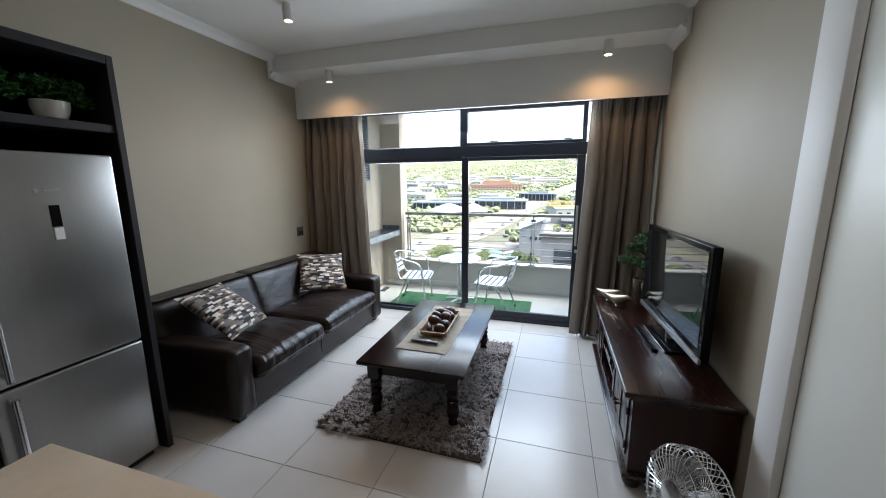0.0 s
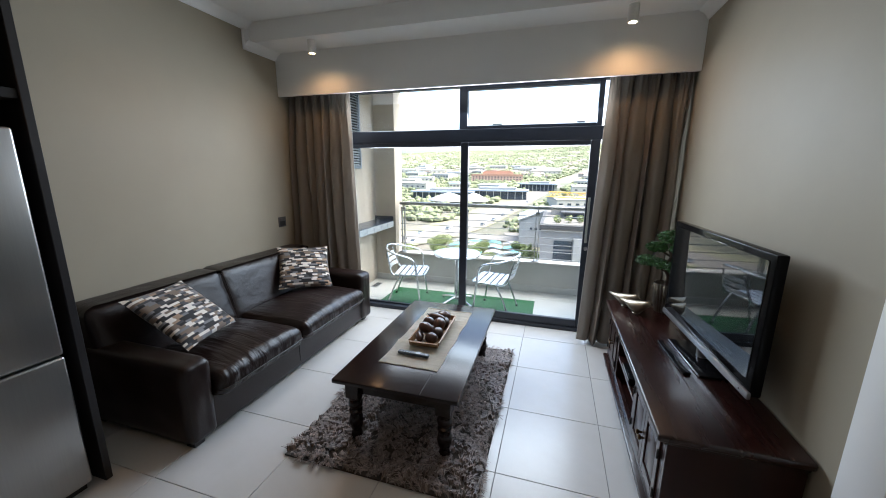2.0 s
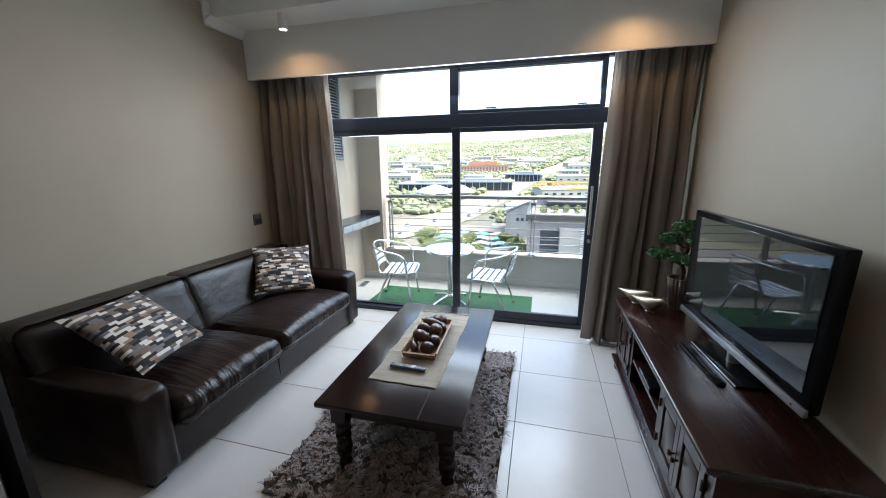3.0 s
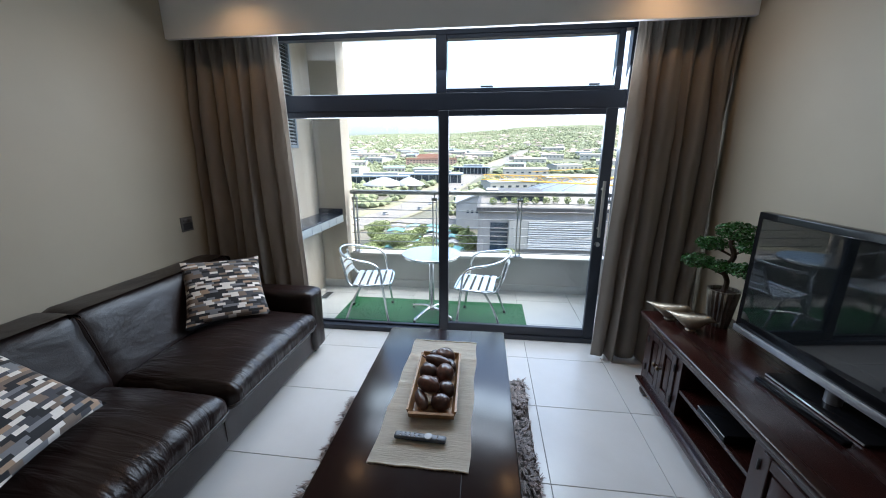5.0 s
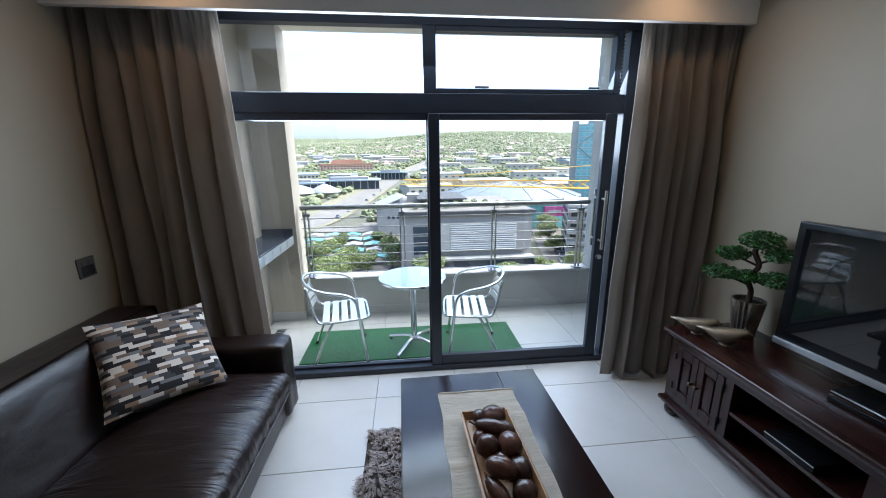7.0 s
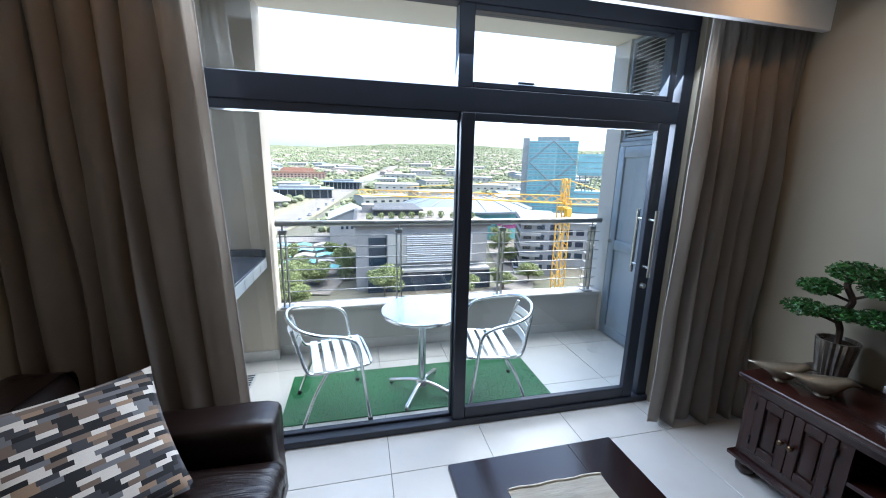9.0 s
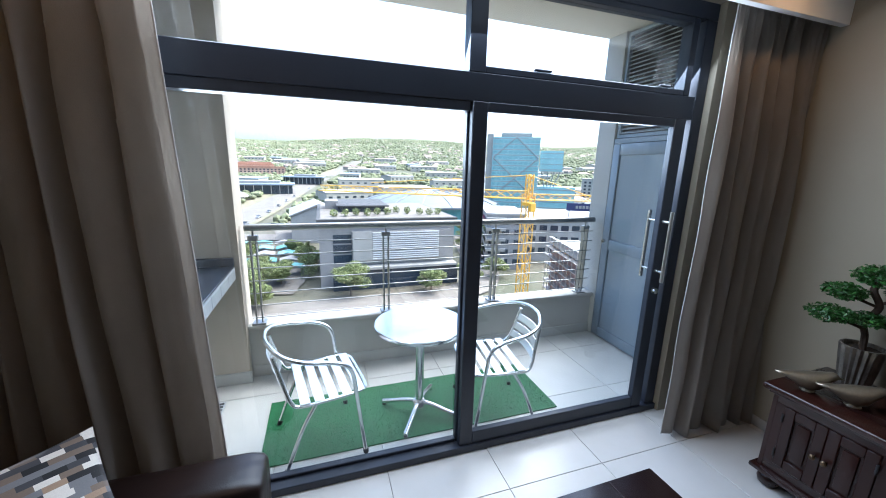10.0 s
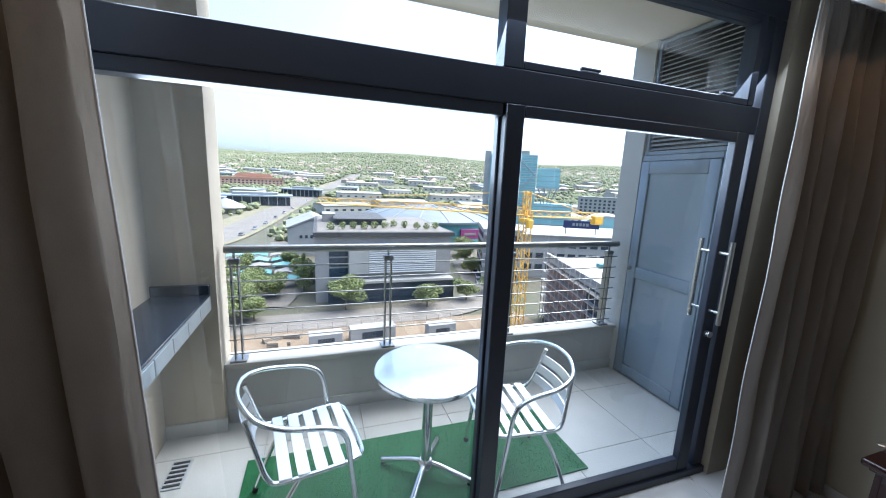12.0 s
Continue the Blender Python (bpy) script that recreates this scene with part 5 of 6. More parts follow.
M_RROOF = mat("terracotta_roof", (0.40, 0.22, 0.15), 0.85, col2=(0.33, 0.18, 0.12), scale=0.3, rand=0.2, island=True)
M_HROOF = mat("mixed_roof_sheet", (0.27, 0.22, 0.19), 0.8, col2=(0.25, 0.165, 0.13), scale=0.01, rand=0.6, island=True)
M_PINK = mat("salmon_render", (0.52, 0.34, 0.26), 0.85, col2=(0.44, 0.27, 0.20), scale=0.3)
M_BRICK = mat("raw_brickwork", (0.34, 0.21, 0.165), 0.9, col2=(0.24, 0.14, 0.11), scale=0.8, bscale=6)
M_CRANE = mat("crane_yellow", (0.75, 0.42, 0.03), 0.5, col2=(0.62, 0.34, 0.03), scale=1)
M_TREE = mat("tree_leaf", (0.20, 0.225, 0.085), 0.7, col2=(0.15, 0.18, 0.06), scale=0.5, rand=0.4, island=True)
# Greyer and more even than tree_leaf: distance haze put into the colour.
M_WOODS = mat("hazed_woodland", (0.16, 0.17, 0.09), 0.9, col2=(0.125, 0.138, 0.068), scale=0.01, rand=0.28, island=True)
M_TRUNK = mat("tree_bark", (0.12, 0.085, 0.06), 0.9, scale=3)
M_DOME = mat("arena_roof_sheet", (0.135, 0.155, 0.17), 0.5, 0.0, col2=(0.11, 0.125, 0.14), scale=0.2)
M_CAR = mat("car_paint", (0.5, 0.5, 0.52), 0.25, col2=(0.45, 0.45, 0.47), rand=0.6, coat=0.5)
M_DARKR = mat("dark_grey_coping", (0.05, 0.048, 0.047), 0.7, scale=0.5)
M_NAVY = mat("navy_hoarding", (0.02, 0.03, 0.10), 0.5)
M_GRID = mat("scaffold_steel", (0.45, 0.41, 0.37), 0.5, 0.5)
M_WALLW = mat("house_render", (0.36, 0.33, 0.28), 0.85, rand=0.3, island=True)

# the ground sheet
rs = [0.0, 30, 60, 90, 120, 160, 200, 260, 330, 400, 480, 560, 650, 760, 900] + [900 + 90 * k for k in range(1, 36)]
NA = 160
vs = [(0, 0, G)]
for r in rs[1:]:
    for k in range(NA):
        a = 2 * math.pi * k / NA
        x, y = r * math.sin(a), r * math.cos(a)
        vs.append((x, y, height(x, y)))
fs = [(0, 1 + k, 1 + (k + 1) % NA) for k in range(NA)]
for i in range(len(rs) - 2):
    for k in range(NA):
        a, b = 1 + i * NA + k, 1 + i * NA + (k + 1) % NA
        fs.append((a, a + NA, b + NA, b))
me = bpy.data.meshes.new("ground")
me.from_pydata(vs, [], fs)
me.materials.append(M_GROUND)
for p in me.polygons:
    p.use_smooth = True
tagged(new("ground", me), "city ground rising to green wooded hills", "ground", kind="structure")


def road(pts, width, label, material=None, lift=0.35, kind="road"):
    path = smooth_path([(x, y, 0) for x, y in pts], 10)
    bm = bmesh.new()
    rows = []
    for i, p in enumerate(path):
        d = (path[min(i + 1, len(path) - 1)] - path[max(i - 1, 0)]).normalized()
        nrm = Vector((d.y, -d.x, 0)) * width / 2
        rows.append([bm.verts.new((q.x, q.y, height(q.x, q.y) + lift)) for q in (p - nrm, p + nrm)])
    for a, b in zip(rows, rows[1:]):
        bm.faces.new((a[0], a[1], b[1], b[0]))
    r = structure(kind, bm, material or M_ROAD, label, kind)
    return path


hw = road([(-120, 95), (-75, 135), (-52, 190), (-42, 270), (-30, 380), (-8, 540), (40, 760), (90, 980)], 22, "wide pale asphalt highway")
road([(-124, 101), (-81, 140), (-59, 193), (-49, 272), (-37, 382), (-14, 542), (34, 762)], 30, "tan grass verge beside the highway", M_VERGE, 0.18, "verge")
road([(-110, 90), (-64, 132), (-41, 190), (-31, 270), (-19, 380)], 3.0, "planted strip between the carriageways", M_VERGE, 0.5, "verge")
road([(-60, 178), (-20, 172), (10, 170)], 14, "cross road", None, 0.4)
st = road([(-14, 95), (-9, 130), (-20, 190)], 9, "side street beside the office block")
st2 = road([(-60, 84), (0, 84), (30, 86), (44, 100), (55, 140), (75, 210)], 10, "paved street round the office block")
structure("building_site_ground", box(-24, 46, 50, 80, G - 0.2, G + 0.25), M_SAND, "sandy building site ground", "ground")


def windows(parent, n, floors, w, h, y, x0, x1, z0, z1, axis="y", material=None):
    """A grid of panes on one face, sharing one mesh."""
    bm = box(-w / 2, w / 2, -0.15, 0.05, -h / 2, h / 2) if axis == "y" else box(-0.15, 0.05, -w / 2, w / 2, -h / 2, h / 2)
    me_ = mesh_of("pane", bm, material or M_DARKG)
    for i in range(n):
        for j in range(floors):
            o = new("window", me_)
            o.parent = parent
            u, z = x0 + (x1 - x0) * (i + 0.5) / n, z0 + (z1 - z0) * (j + 0.5) / floors
            o.location = (u, y, z) if axis == "y" else (y, u, z)


# office block with the white slatted screen
ob_ = thing("office_block", "grey office block with a white slatted screen and roof garden", "building", (15, 97, G))
part("wall", box(-18, 18, 0, 40, 0, 17.2), M_GREYC, ob_)
part("base_storey", box(-15, 18.5, -2.5, 0, 0, 5.2), M_DARKG, ob_, "dark glazed base storey")
part("canopy", box(-13, 18, -3.2, 0, 5.4, 6.0), M_CONC, ob_)
part("white_screen", box(-10, 16.5, -1.2, 0, 7.4, 15.2), M_GREYC, ob_, "white screen wall")
me = mesh_of("slat", box(-9, 9, -0.35, 0, -0.15, 0.15), mat("white_slat_paint", (0.6, 0.59, 0.57), 0.6))
part("screen_panel", box(-9.8, -4.9, -1.5, -1.2, 7.5, 15.1), M_CONC, ob_, "plain pale end panel")
for k in range(13):
    s = new("slat", me)
    s.parent, s.location = ob_, (4.2, -1.2, 7.85 + k * 0.575)
windows(ob_, 1, 3, 4.6, 2.2, 0, -14.5, -10.2, 6.5, 14.5)
part("roof_edge", box(-18.4, 18.6, -1.0, 40, 17.2, 18.3), M_DARKR, ob_, "dark grey roof parapet")
part("roof_deck", box(-17.5, 17.8, -0.2, 39, 18.3, 18.4), M_ROAD, ob_, "grey roof deck")
part("penthouse", box(-12, 1, 14, 34, 18.4, 19.9), M_DARKG, ob_, "glazed roof pavilion")
part("penthouse_roof", box(-13, 2, 13, 35, 19.9, 20.3), M_DARKR, ob_)
part("stair_core", box(-16, -12.2, 22, 30, 18.4, 20.8), M_GREYC, ob_)
rngt = random.Random(31)
for k in range(11):
    bm = bmesh.new()
    leaf_cloud(bm, (-14 + k * 2.9, 6 + rngt.uniform(-2, 4), 19.4), 1.1, 1.1, 1.0, 120, 0.3, rngt)
    part("roof_shrub", bm, M_TREE, ob_, "clipped green roof shrub", smooth=None)

# arena with a shallow dome
ar = thing("arena", "arena with a shallow silver domed roof and teal front", "building", (55, 196, G))
part("wall", lathe([(35, 0), (35, 13.0)], 48), M_TEALN, ar, "teal curved wall")
part("dome", lathe([(36.5, 12.6), (36.5, 13.6), (31, 15.6), (23, 17.6), (14, 19.0), (5, 19.7), (0.5, 19.8)], 56), M_DOME, ar, "silver domed roof")
for k in range(16):
    a = 2 * math.pi * k / 16
    part("roof_rib", tube([Vector((r_ * math.cos(a), r_ * math.sin(a), z + 0.15)) for r_, z in ((36, 13.8), (31, 15.6), (23, 17.6), (14, 19.0), (5, 19.7))], 0.25, 4), M_WROOF, ar)
part("sign_panel", box(6, 15, -36.2, -35.0, 6, 10.5), mat("magenta_sign", (0.30, 0.05, 0.16), 0.5), ar, "dark magenta sign panel")
part("sign_bar", box(7.5, 13.5, -36.5, -36.2, 7.8, 8.8), M_WROOF, ar)

# glass tower
tw = thing("glass_tower", "tall teal glass office tower with diagonal bracing", "building", (119, 219, G), -28)
part("wall", box(-15, 15, 0, 26, 0, 52), M_TEAL, tw, "teal glass walls")
part("core", box(-19, -15, 2, 24, 0, 54), M_CONC, tw, "pale concrete lift core")
me = mesh_of("floor_band", box(-15.1, 15.1, -0.25, 0, -0.25, 0.25), M_WROOF)
for k in range(15):
    s = new("floor_band", me)
    s.parent, s.location = tw, (0, 0, 3.4 + k * 3.4)
for k in range(4):
    for s in (-1, 1):
        part("brace", rod((s * 14.5 * (1 if k % 2 else 0.0), -0.4, 52 - k * 13), (s * 14.5 * (0.0 if k % 2 else 1), -0.4, 39 - k * 13), 0.3, seg=6), M_WROOF, tw)
part("roof_plant", box(-10, 10, 6, 20, 52, 55), M_GREYC, tw)
windows(tw, 9, 14, 2.5, 1.5, -0.05, -15, 15, 3.5, 51, "y", M_TEALP)
bx = thing("glass_box_building", "teal glass box on slanting struts beside the tower", "building", (140, 211, G), -32)
part("upper_box", box(-6.5, 8, 0, 18, 31, 44), M_TEAL, bx)
part("lower_block", box(-8, 17, -2, 22, 0, 21), M_TEAL, bx)
for x in (-5, -1, 3, 7):
    part("strut", rod((x * 0.5, 4, 21), (x, 3, 31), 0.4, seg=6), M_WROOF, bx)
for k in range(5):
    part("floor_band", box(-8.1, 17.1, -2.3, -2, 3 + k * 4, 3.6 + k * 4), M_WROOF, bx)
for k in range(4):
    part("floor_band", box(-6.6, 8.1, -0.3, 0, 32 + k * 3.4, 32.3 + k * 3.4), M_WROOF, bx)


def lattice(bm, p0, p1, w, n, r, tri=False):
    """A braced box girder between two points."""
    p0, p1 = Vector(p0), Vector(p1)
    d = (p1 - p0).normalized()
    side = d.cross(Vector((0, 0, 1)))
    side = side.normalized() if side.length > 0.1 else Vector((1, 0, 0))
    up = side.cross(d)
    if tri:
        cs = [side * w / 2, -side * w / 2, up * w * 0.9]
    else:
        cs = [side * w / 2 + up * w / 2, -side * w / 2 + up * w / 2, -side * w / 2 - up * w / 2, side * w / 2 - up * w / 2]
    for c in cs:
        add_rod(bm, p0 + c, p1 + c, r, seg=5)
    for i in range(n):
        a, b = p0.lerp(p1, i / n), p0.lerp(p1, (i + 1) / n)
        for k in range(len(cs)):
            c, e = cs[k], cs[(k + 1) % len(cs)]
            add_rod(bm, a + (c if i % 2 else e), b + (e if i % 2 else c), r * 0.6, seg=4)
    return bm


cr = thing("tower_crane", "yellow tower crane standing on the building site", "crane", (39, 69, G))
part("mast", lattice(bmesh.new(), (0, 0, 0), (0, 0, 26.5), 1.9, 14, 0.13), M_CRANE, cr, smooth=None)
part("slewing_ring", rod((0, 0, 24.4), (0, 0, 25.1), 1.3, seg=16), M_CRANE, cr)
part("cab", box(-0.6, 0.6, -2.2, -1.0, 23.3, 25.0, 0.1, 1), M_CRANE, cr, "operator cab")
part("tower_head", lattice(bmesh.new(), (0, 0, 26), (0, 0, 30.8), 1.1, 4, 0.14), M_CRANE, cr, smooth=None)
part("jib", lattice(bmesh.new(), (0, 0, 25.8), (-41, 51, 24.0), 1.7, 26, 0.13, True), M_CRANE, cr, "long lattice jib", smooth=None)
part("counter_jib", lattice(bmesh.new(), (0, 0, 25.6), (15, -4, 25.6), 1.3, 8, 0.1, True), M_CRANE, cr, smooth=None)
part("counterweight", box(13.6, 15.8, -4.8, -3.4, 24.4, 26.2, 0.1, 1), M_CRANE, cr, "stacked counterweight")
part("tie_bar", rod((0, 0, 30.6), (-28, 33.5, 27.2), 0.08, seg=5), M_CRANE, cr)
part("tie_bar", rod((0, 0, 30.6), (13, -3.5, 26.4), 0.08, seg=5), M_CRANE, cr)

# raw building going up on the right
rb = thing("unfinished_building", "unfinished red brick building behind scaffolding", "building", (46, 60, G), -15.5)
part("wall", box(0, 30, -16, 16, 0, 14.6), M_BRICK, rb)
part("roof_slab", box(-0.6, 30, -16.5, 16.5, 14.6, 15.3), M_CONC, rb, "pale concrete roof slab")
part("roof_upstand", box(-0.6, 0.2, -16.5, 16.5, 15.3, 16.2), M_GREYC, rb)
# Solid block; the shade inside the open storey is its dark colour.
part("end_storey", box(-0.5, 8, -16.6, -6, 8.5, 14.4), M_DARKG, rb, "unglazed top storey as a solid block, coloured dark for its unlit inside")
for k in range(15):
    y = -15.5 + k * 2.2
    part("scaffold_pole", rod((-1.4, y, 0), (-1.4, y, 16.5), 0.09, seg=5), M_GRID, rb)
for k in range(7):
    part("scaffold_deck", box(-1.5, -0.1, -16, 16, 2.0 * (k + 1), 2.0 * (k + 1) + 0.12), M_GRID, rb)
for k in range(9):
    part("roof_stack", box(3 + (k * 7) % 19, 4.5 + (k * 7) % 19, -13 + k * 3, -11.6 + k * 3, 15.3, 16.2 + 0.3 * (k % 3)), (M_TEALN if k % 3 == 0 else M_CONC if k % 3 == 1 else M_SAND), rb)

hl = thing("white_roofed_hall", "long hall with a white sheet roof", "building", (92, 118, G), -20)
part("wall", box(-30, 30, -14, 14, 0, 15), M_CONC, hl)
part("roof", prism([(-14.6, 15), (14.6, 15), (14.6, 15.4), (0, 17.2), (-14.6, 15.4)], -31, 31, "x"), M_WROOF, hl, "white sheet roof")
windows(hl, 16, 3, 2.6, 1.8, -14, -30, 30, 2, 14)
hd_ = thing("site_hoarding", "navy sign board with white lettering bars above the hall", "sign", (84, 106, G + 18.2), -25)
part("board", box(-6, 6, -0.2, 0.2, 0, 2.6), M_NAVY, hd_)
for k in range(5):
    part("letter_bar", box(-3.0 + k * 1.15, -2.2 + k * 1.15, -0.32, -0.2, 0.8, 1.8), M_WROOF, hd_)
for x in (-5, 5):
    part("board_post", box(x - 0.15, x + 0.15, -0.1, 0.3, -2.2, 0.0), M_GRID, hd_)

wb = thing("white_apartment_block", "white block of flats with stacked balconies", "building", (53, 104, G), -20)
part("wall", box(-6, 6, 0, 24, 0, 17.5), M_WROOF, wb)
windows(wb, 3, 5, 2.4, 1.6, 0, -6, 6, 1, 17)
windows(wb, 6, 5, 2.2, 1.6, -6, 1, 23, 1, 17, "x")
for k in range(5):
    part("balcony", box(-6.2, 0, -1.4, 0, 2.8 + k * 3.3, 3.6 + k * 3.3), M_CONC, wb)
part("roof", box(-6.3, 6.3, -0.3, 24.3, 17.5, 18.1), M_CONC, wb)

ap = thing("apartment_building", "long pale apartment building far behind the crane", "building", (236, 262, height(236, 262)), -38)
part("wall", box(-22, 22, 0, 14, 0, 22), M_CONC, ap)
windows(ap, 11, 6, 1.9, 1.7, 0, -21, 21, 3, 21)
part("roof", box(-22.4, 22.4, -0.4, 14.4, 22, 22.8), M_GREYC, ap)
cv = thing("vaulted_hall", "hall with a pale curved roof near the flats", "building", (150, 165, G), -38)
part("roof", prism([(14 * math.cos(math.pi * k / 14), 9 + 9 * math.sin(math.pi * k / 14)) for k in range(15)] + [(-14, 0), (14, 0)], -8, 20, "y"), M_CONC, cv)
part("end_glass", prism([(12.5 * math.cos(math.pi * k / 14), 9 + 7.6 * math.sin(math.pi * k / 14)) for k in range(15)], -8.4, -8.0, "y"), M_TEAL, cv)
pv = thing("glass_pavilion", "faceted teal glass pavilion", "building", (112, 98, G + 0.0), 10)
bm = bmesh.new()
bmesh.ops.create_cone(bm, cap_ends=True, segments=7, radius1=13, radius2=0.5, depth=16, matrix=Matrix.Translation((0, 0, 13)))
part("roof", bm, M_TEALN, pv, "faceted teal roof", smooth=None)
part("wall", lathe([(12, 0), (12, 5.2)], 14), M_DARKG, pv)

# low blue office park
for x, y, w, d, h, turn in ((-62, 392, 66, 30, 8.0, 3), (-112, 372, 60, 34, 7.0, 6), (-22, 500, 44, 26, 8, -8)):
    z = height(x, y)
    bo = thing("low_office", "low office building with dark blue glass and pale roofs", "building", (x, y, z), turn, group="office park")
    part("wall", box(-w / 2, w / 2, -d / 2, d / 2, 0, h), M_DARKG, bo)
    part("roof", box(-w / 2 - 2, w / 2 + 2, -d / 2 - 3, d / 2 + 2, h, h + 1.2), M_BROOF, bo, "pale blue sheet roof")
    part("upper_roof", box(-w / 4, w / 3, -d / 4, d / 3, h + 1.2, h + 3.6), M_WROOF, bo)
    me = mesh_of("pier", box(-0.35, 0.35, -0.6, 0.2, 0, h), M_CONC)
    for k in range(9):
        o = new("pier", me)
        o.parent, o.location = bo, (-w / 2 + w * (k + 0.5) / 9, -d / 2, 0)

# red-roofed complex
rc_ = thing("red_roofed_complex", "salmon building with terracotta hipped roofs", "building", (-95, 612, height(-95, 612)), 6)
part("wall", box(-42, 42, 0, 24, 0, 11), M_PINK, rc_)
part("wall", box(-24, 26, 8, 30, 11, 15), M_PINK, rc_)
part("roof", prism([(-44, 11), (44, 11), (40, 13.5), (-40, 13.5)], -1, 9, "y"), M_RROOF, rc_, "terracotta roof")
part("roof", prism([(-26, 15), (28, 15), (22, 19.5), (-20, 19.5)], 7, 31, "y"), M_RROOF, rc_, "terracotta roof")
windows(rc_, 16, 3, 2.4, 1.8, 0, -41, 41, 0.5, 10.5)

# white tensile roofs and gabled hall
for x, y, w in ((-92, 318, 30), (-70, 322, 22)):
    tr_ = thing("tent_roof", "broad white tensile roof", "building", (x, y, height(x, y)), group="white tent roofs")
    part("canopy", lathe([(w * 0.62, 4.0), (w * 0.6, 5.0), (w * 0.42, 7.0), (w * 0.2, 9.5), (0.4, 11.0)], 20), M_WROOF, tr_)
    part("wall", lathe([(w * 0.5, 0), (w * 0.5, 4.6)], 20), M_GREYC, tr_)
gh = thing("gabled_hall", "white gabled hall behind the office block", "building", (-4, 158, G), 4)
part("wall", prism([(-10, 0), (10, 0), (10, 11), (0, 15), (-10, 11)], 0, 26, "y"), M_WROOF, gh)
part("roof", prism([(-10.6, 11), (0, 15.3), (10.6, 11), (10.6, 11.5), (0, 15.8), (-10.6, 11.5)], -0.8, 27, "y"), M_WROOF, gh)
windows(gh, 5, 1, 1.0, 1.2, 0, -6, 4, 7, 8.5)

# shaded car parks
cp0 = None
for i in range(5):
    for j in range(4):
        m = pose(-10.5 - j * 7.2 - i * 1.4, 112 + i * 9.0, G, 0, 0, 4)
        if cp0 is None:
            cp0 = []
            for sh in (M_TEALN, M_TEALP, M_GREYC):
                cp = thing("carport", "teal shade-cloth carport in the car park" if sh is not M_GREYC else "grey sheeted carport in the car park", "carport", group="carports")
                part("shade", prism([(-3.2, 2.5), (0, 3.2), (3.2, 2.5), (3.2, 2.65), (0, 3.35), (-3.2, 2.65)], -2.5, 2.5, "y"), sh, cp)
                for x in (-2.8, 2.8):
                    part("post", rod((x, 0, 0), (x, 0, 2.7), 0.08, seg=5), M_GRID, cp)
                cp0.append(cp)
            used = set()
        c = (i * 2 + j) % 3
        if c not in used:
            used.add(c)
            cp0[c].matrix_basis = m
        else:
            copy_thing(cp0[c], m)

# warehouses
rngw = random.Random(12)
wh = []
for w, d, h, rm in ((40, 26, 8, M_WROOF), (28, 34, 7, M_BROOF), (52, 22, 9, M_CONC)):
    e = thing("warehouse", "low warehouse with a pale sheet roof", "building", (0, 0, 0), group="warehouses")
    part("wall", box(-w / 2, w / 2, -d / 2, d / 2, -3, h), M_WALLW, e)
    part("roof", prism([(-d / 2 - 0.6, h), (d / 2 + 0.6, h), (d / 2 + 0.6, h + 0.5), (0, h + 2.2), (-d / 2 - 0.6, h + 0.5)], -w / 2 - 0.5, w / 2 + 0.5, "x"), rm, e)
    windows(e, 6, 1, 3.0, 1.6, -d / 2, -w / 2, w / 2, h * 0.4, h * 0.8)
    wh.append(e)
spots = []
for k in range(120):
    az, d = radians(rngw.uniform(-24, 46)), rngw.uniform(300, 980)
    x, y = d * math.sin(az), d * math.cos(az)
    if min((p - Vector((x, y, 0))).length for p in hw) < 36 or abs(x + 95) < 75 and abs(y - 600) < 90 or (abs(x + 60) < 90 and abs(y - 390) < 60) or any((x - a) ** 2 + (y - b) ** 2 < 46 ** 2 for a, b in spots) or math.hypot(x - 236, y - 262) < 45:
        continue
    spots.append((x, y))
for k, (x, y) in enumerate(spots):
    m = pose(x, y, height(x, y), 0, 0, rngw.uniform(-25, 25))
    if k < 3:
        wh[k].matrix_basis = m
    else:
        copy_thing(wh[k % 3], m)

# far houses, joined
vs, fs, rv, rf = [], [], [], []
for k in range(1000):
    az, d = radians(rngw.uniform(-30, 52)), rngw.uniform(700, 2650)
    x, y = d * math.sin(az), d * math.cos(az)
    z = height(x, y) - 1
    w, l_, h, a = rngw.uniform(5, 11), rngw.uniform(4, 7), rngw.uniform(3.5, 7), rngw.uniform(0, 3.1)
    c, s = math.cos(a), math.sin(a)

    def P(u, v, q):
        return (x + u * c - v * s, y + u * s + v * c, z + q)
    i = len(vs)
    vs += [P(-w, -l_, 0), P(w, -l_, 0), P(w, l_, 0), P(-w, l_, 0), P(-w, -l_, h), P(w, -l_, h), P(w, l_, h), P(-w, l_, h)]
    fs += [(i, i + 1, i + 5, i + 4), (i + 1, i + 2, i + 6, i + 5), (i + 2, i + 3, i + 7, i + 6), (i + 3, i, i + 4, i + 7)]
    i = len(rv)
    rv += [P(-w - 0.5, -l_ - 0.5, h), P(w + 0.5, -l_ - 0.5, h), P(w + 0.5, l_ + 0.5, h), P(-w - 0.5, l_ + 0.5, h), P(-w * 0.6, 0, h + 3), P(w * 0.6, 0, h + 3)]
    rf += [(i, i + 1, i + 5, i + 4), (i + 1, i + 2, i + 5), (i + 2, i + 3, i + 4, i + 5), (i + 3, i, i + 4)]
for nm, v_, f_, mt, lb in (("house_walls", vs, fs, M_WALLW, "pale walls of far suburban houses"), ("house_roofs", rv, rf, M_HROOF, "grey, white and terracotta roofs of far suburban houses")):
    me = bpy.data.meshes.new(nm)
    me.from_pydata(v_, [], f_)
    me.materials.append(mt)
    tagged(new(nm, me), lb, "houses", kind="stuff")

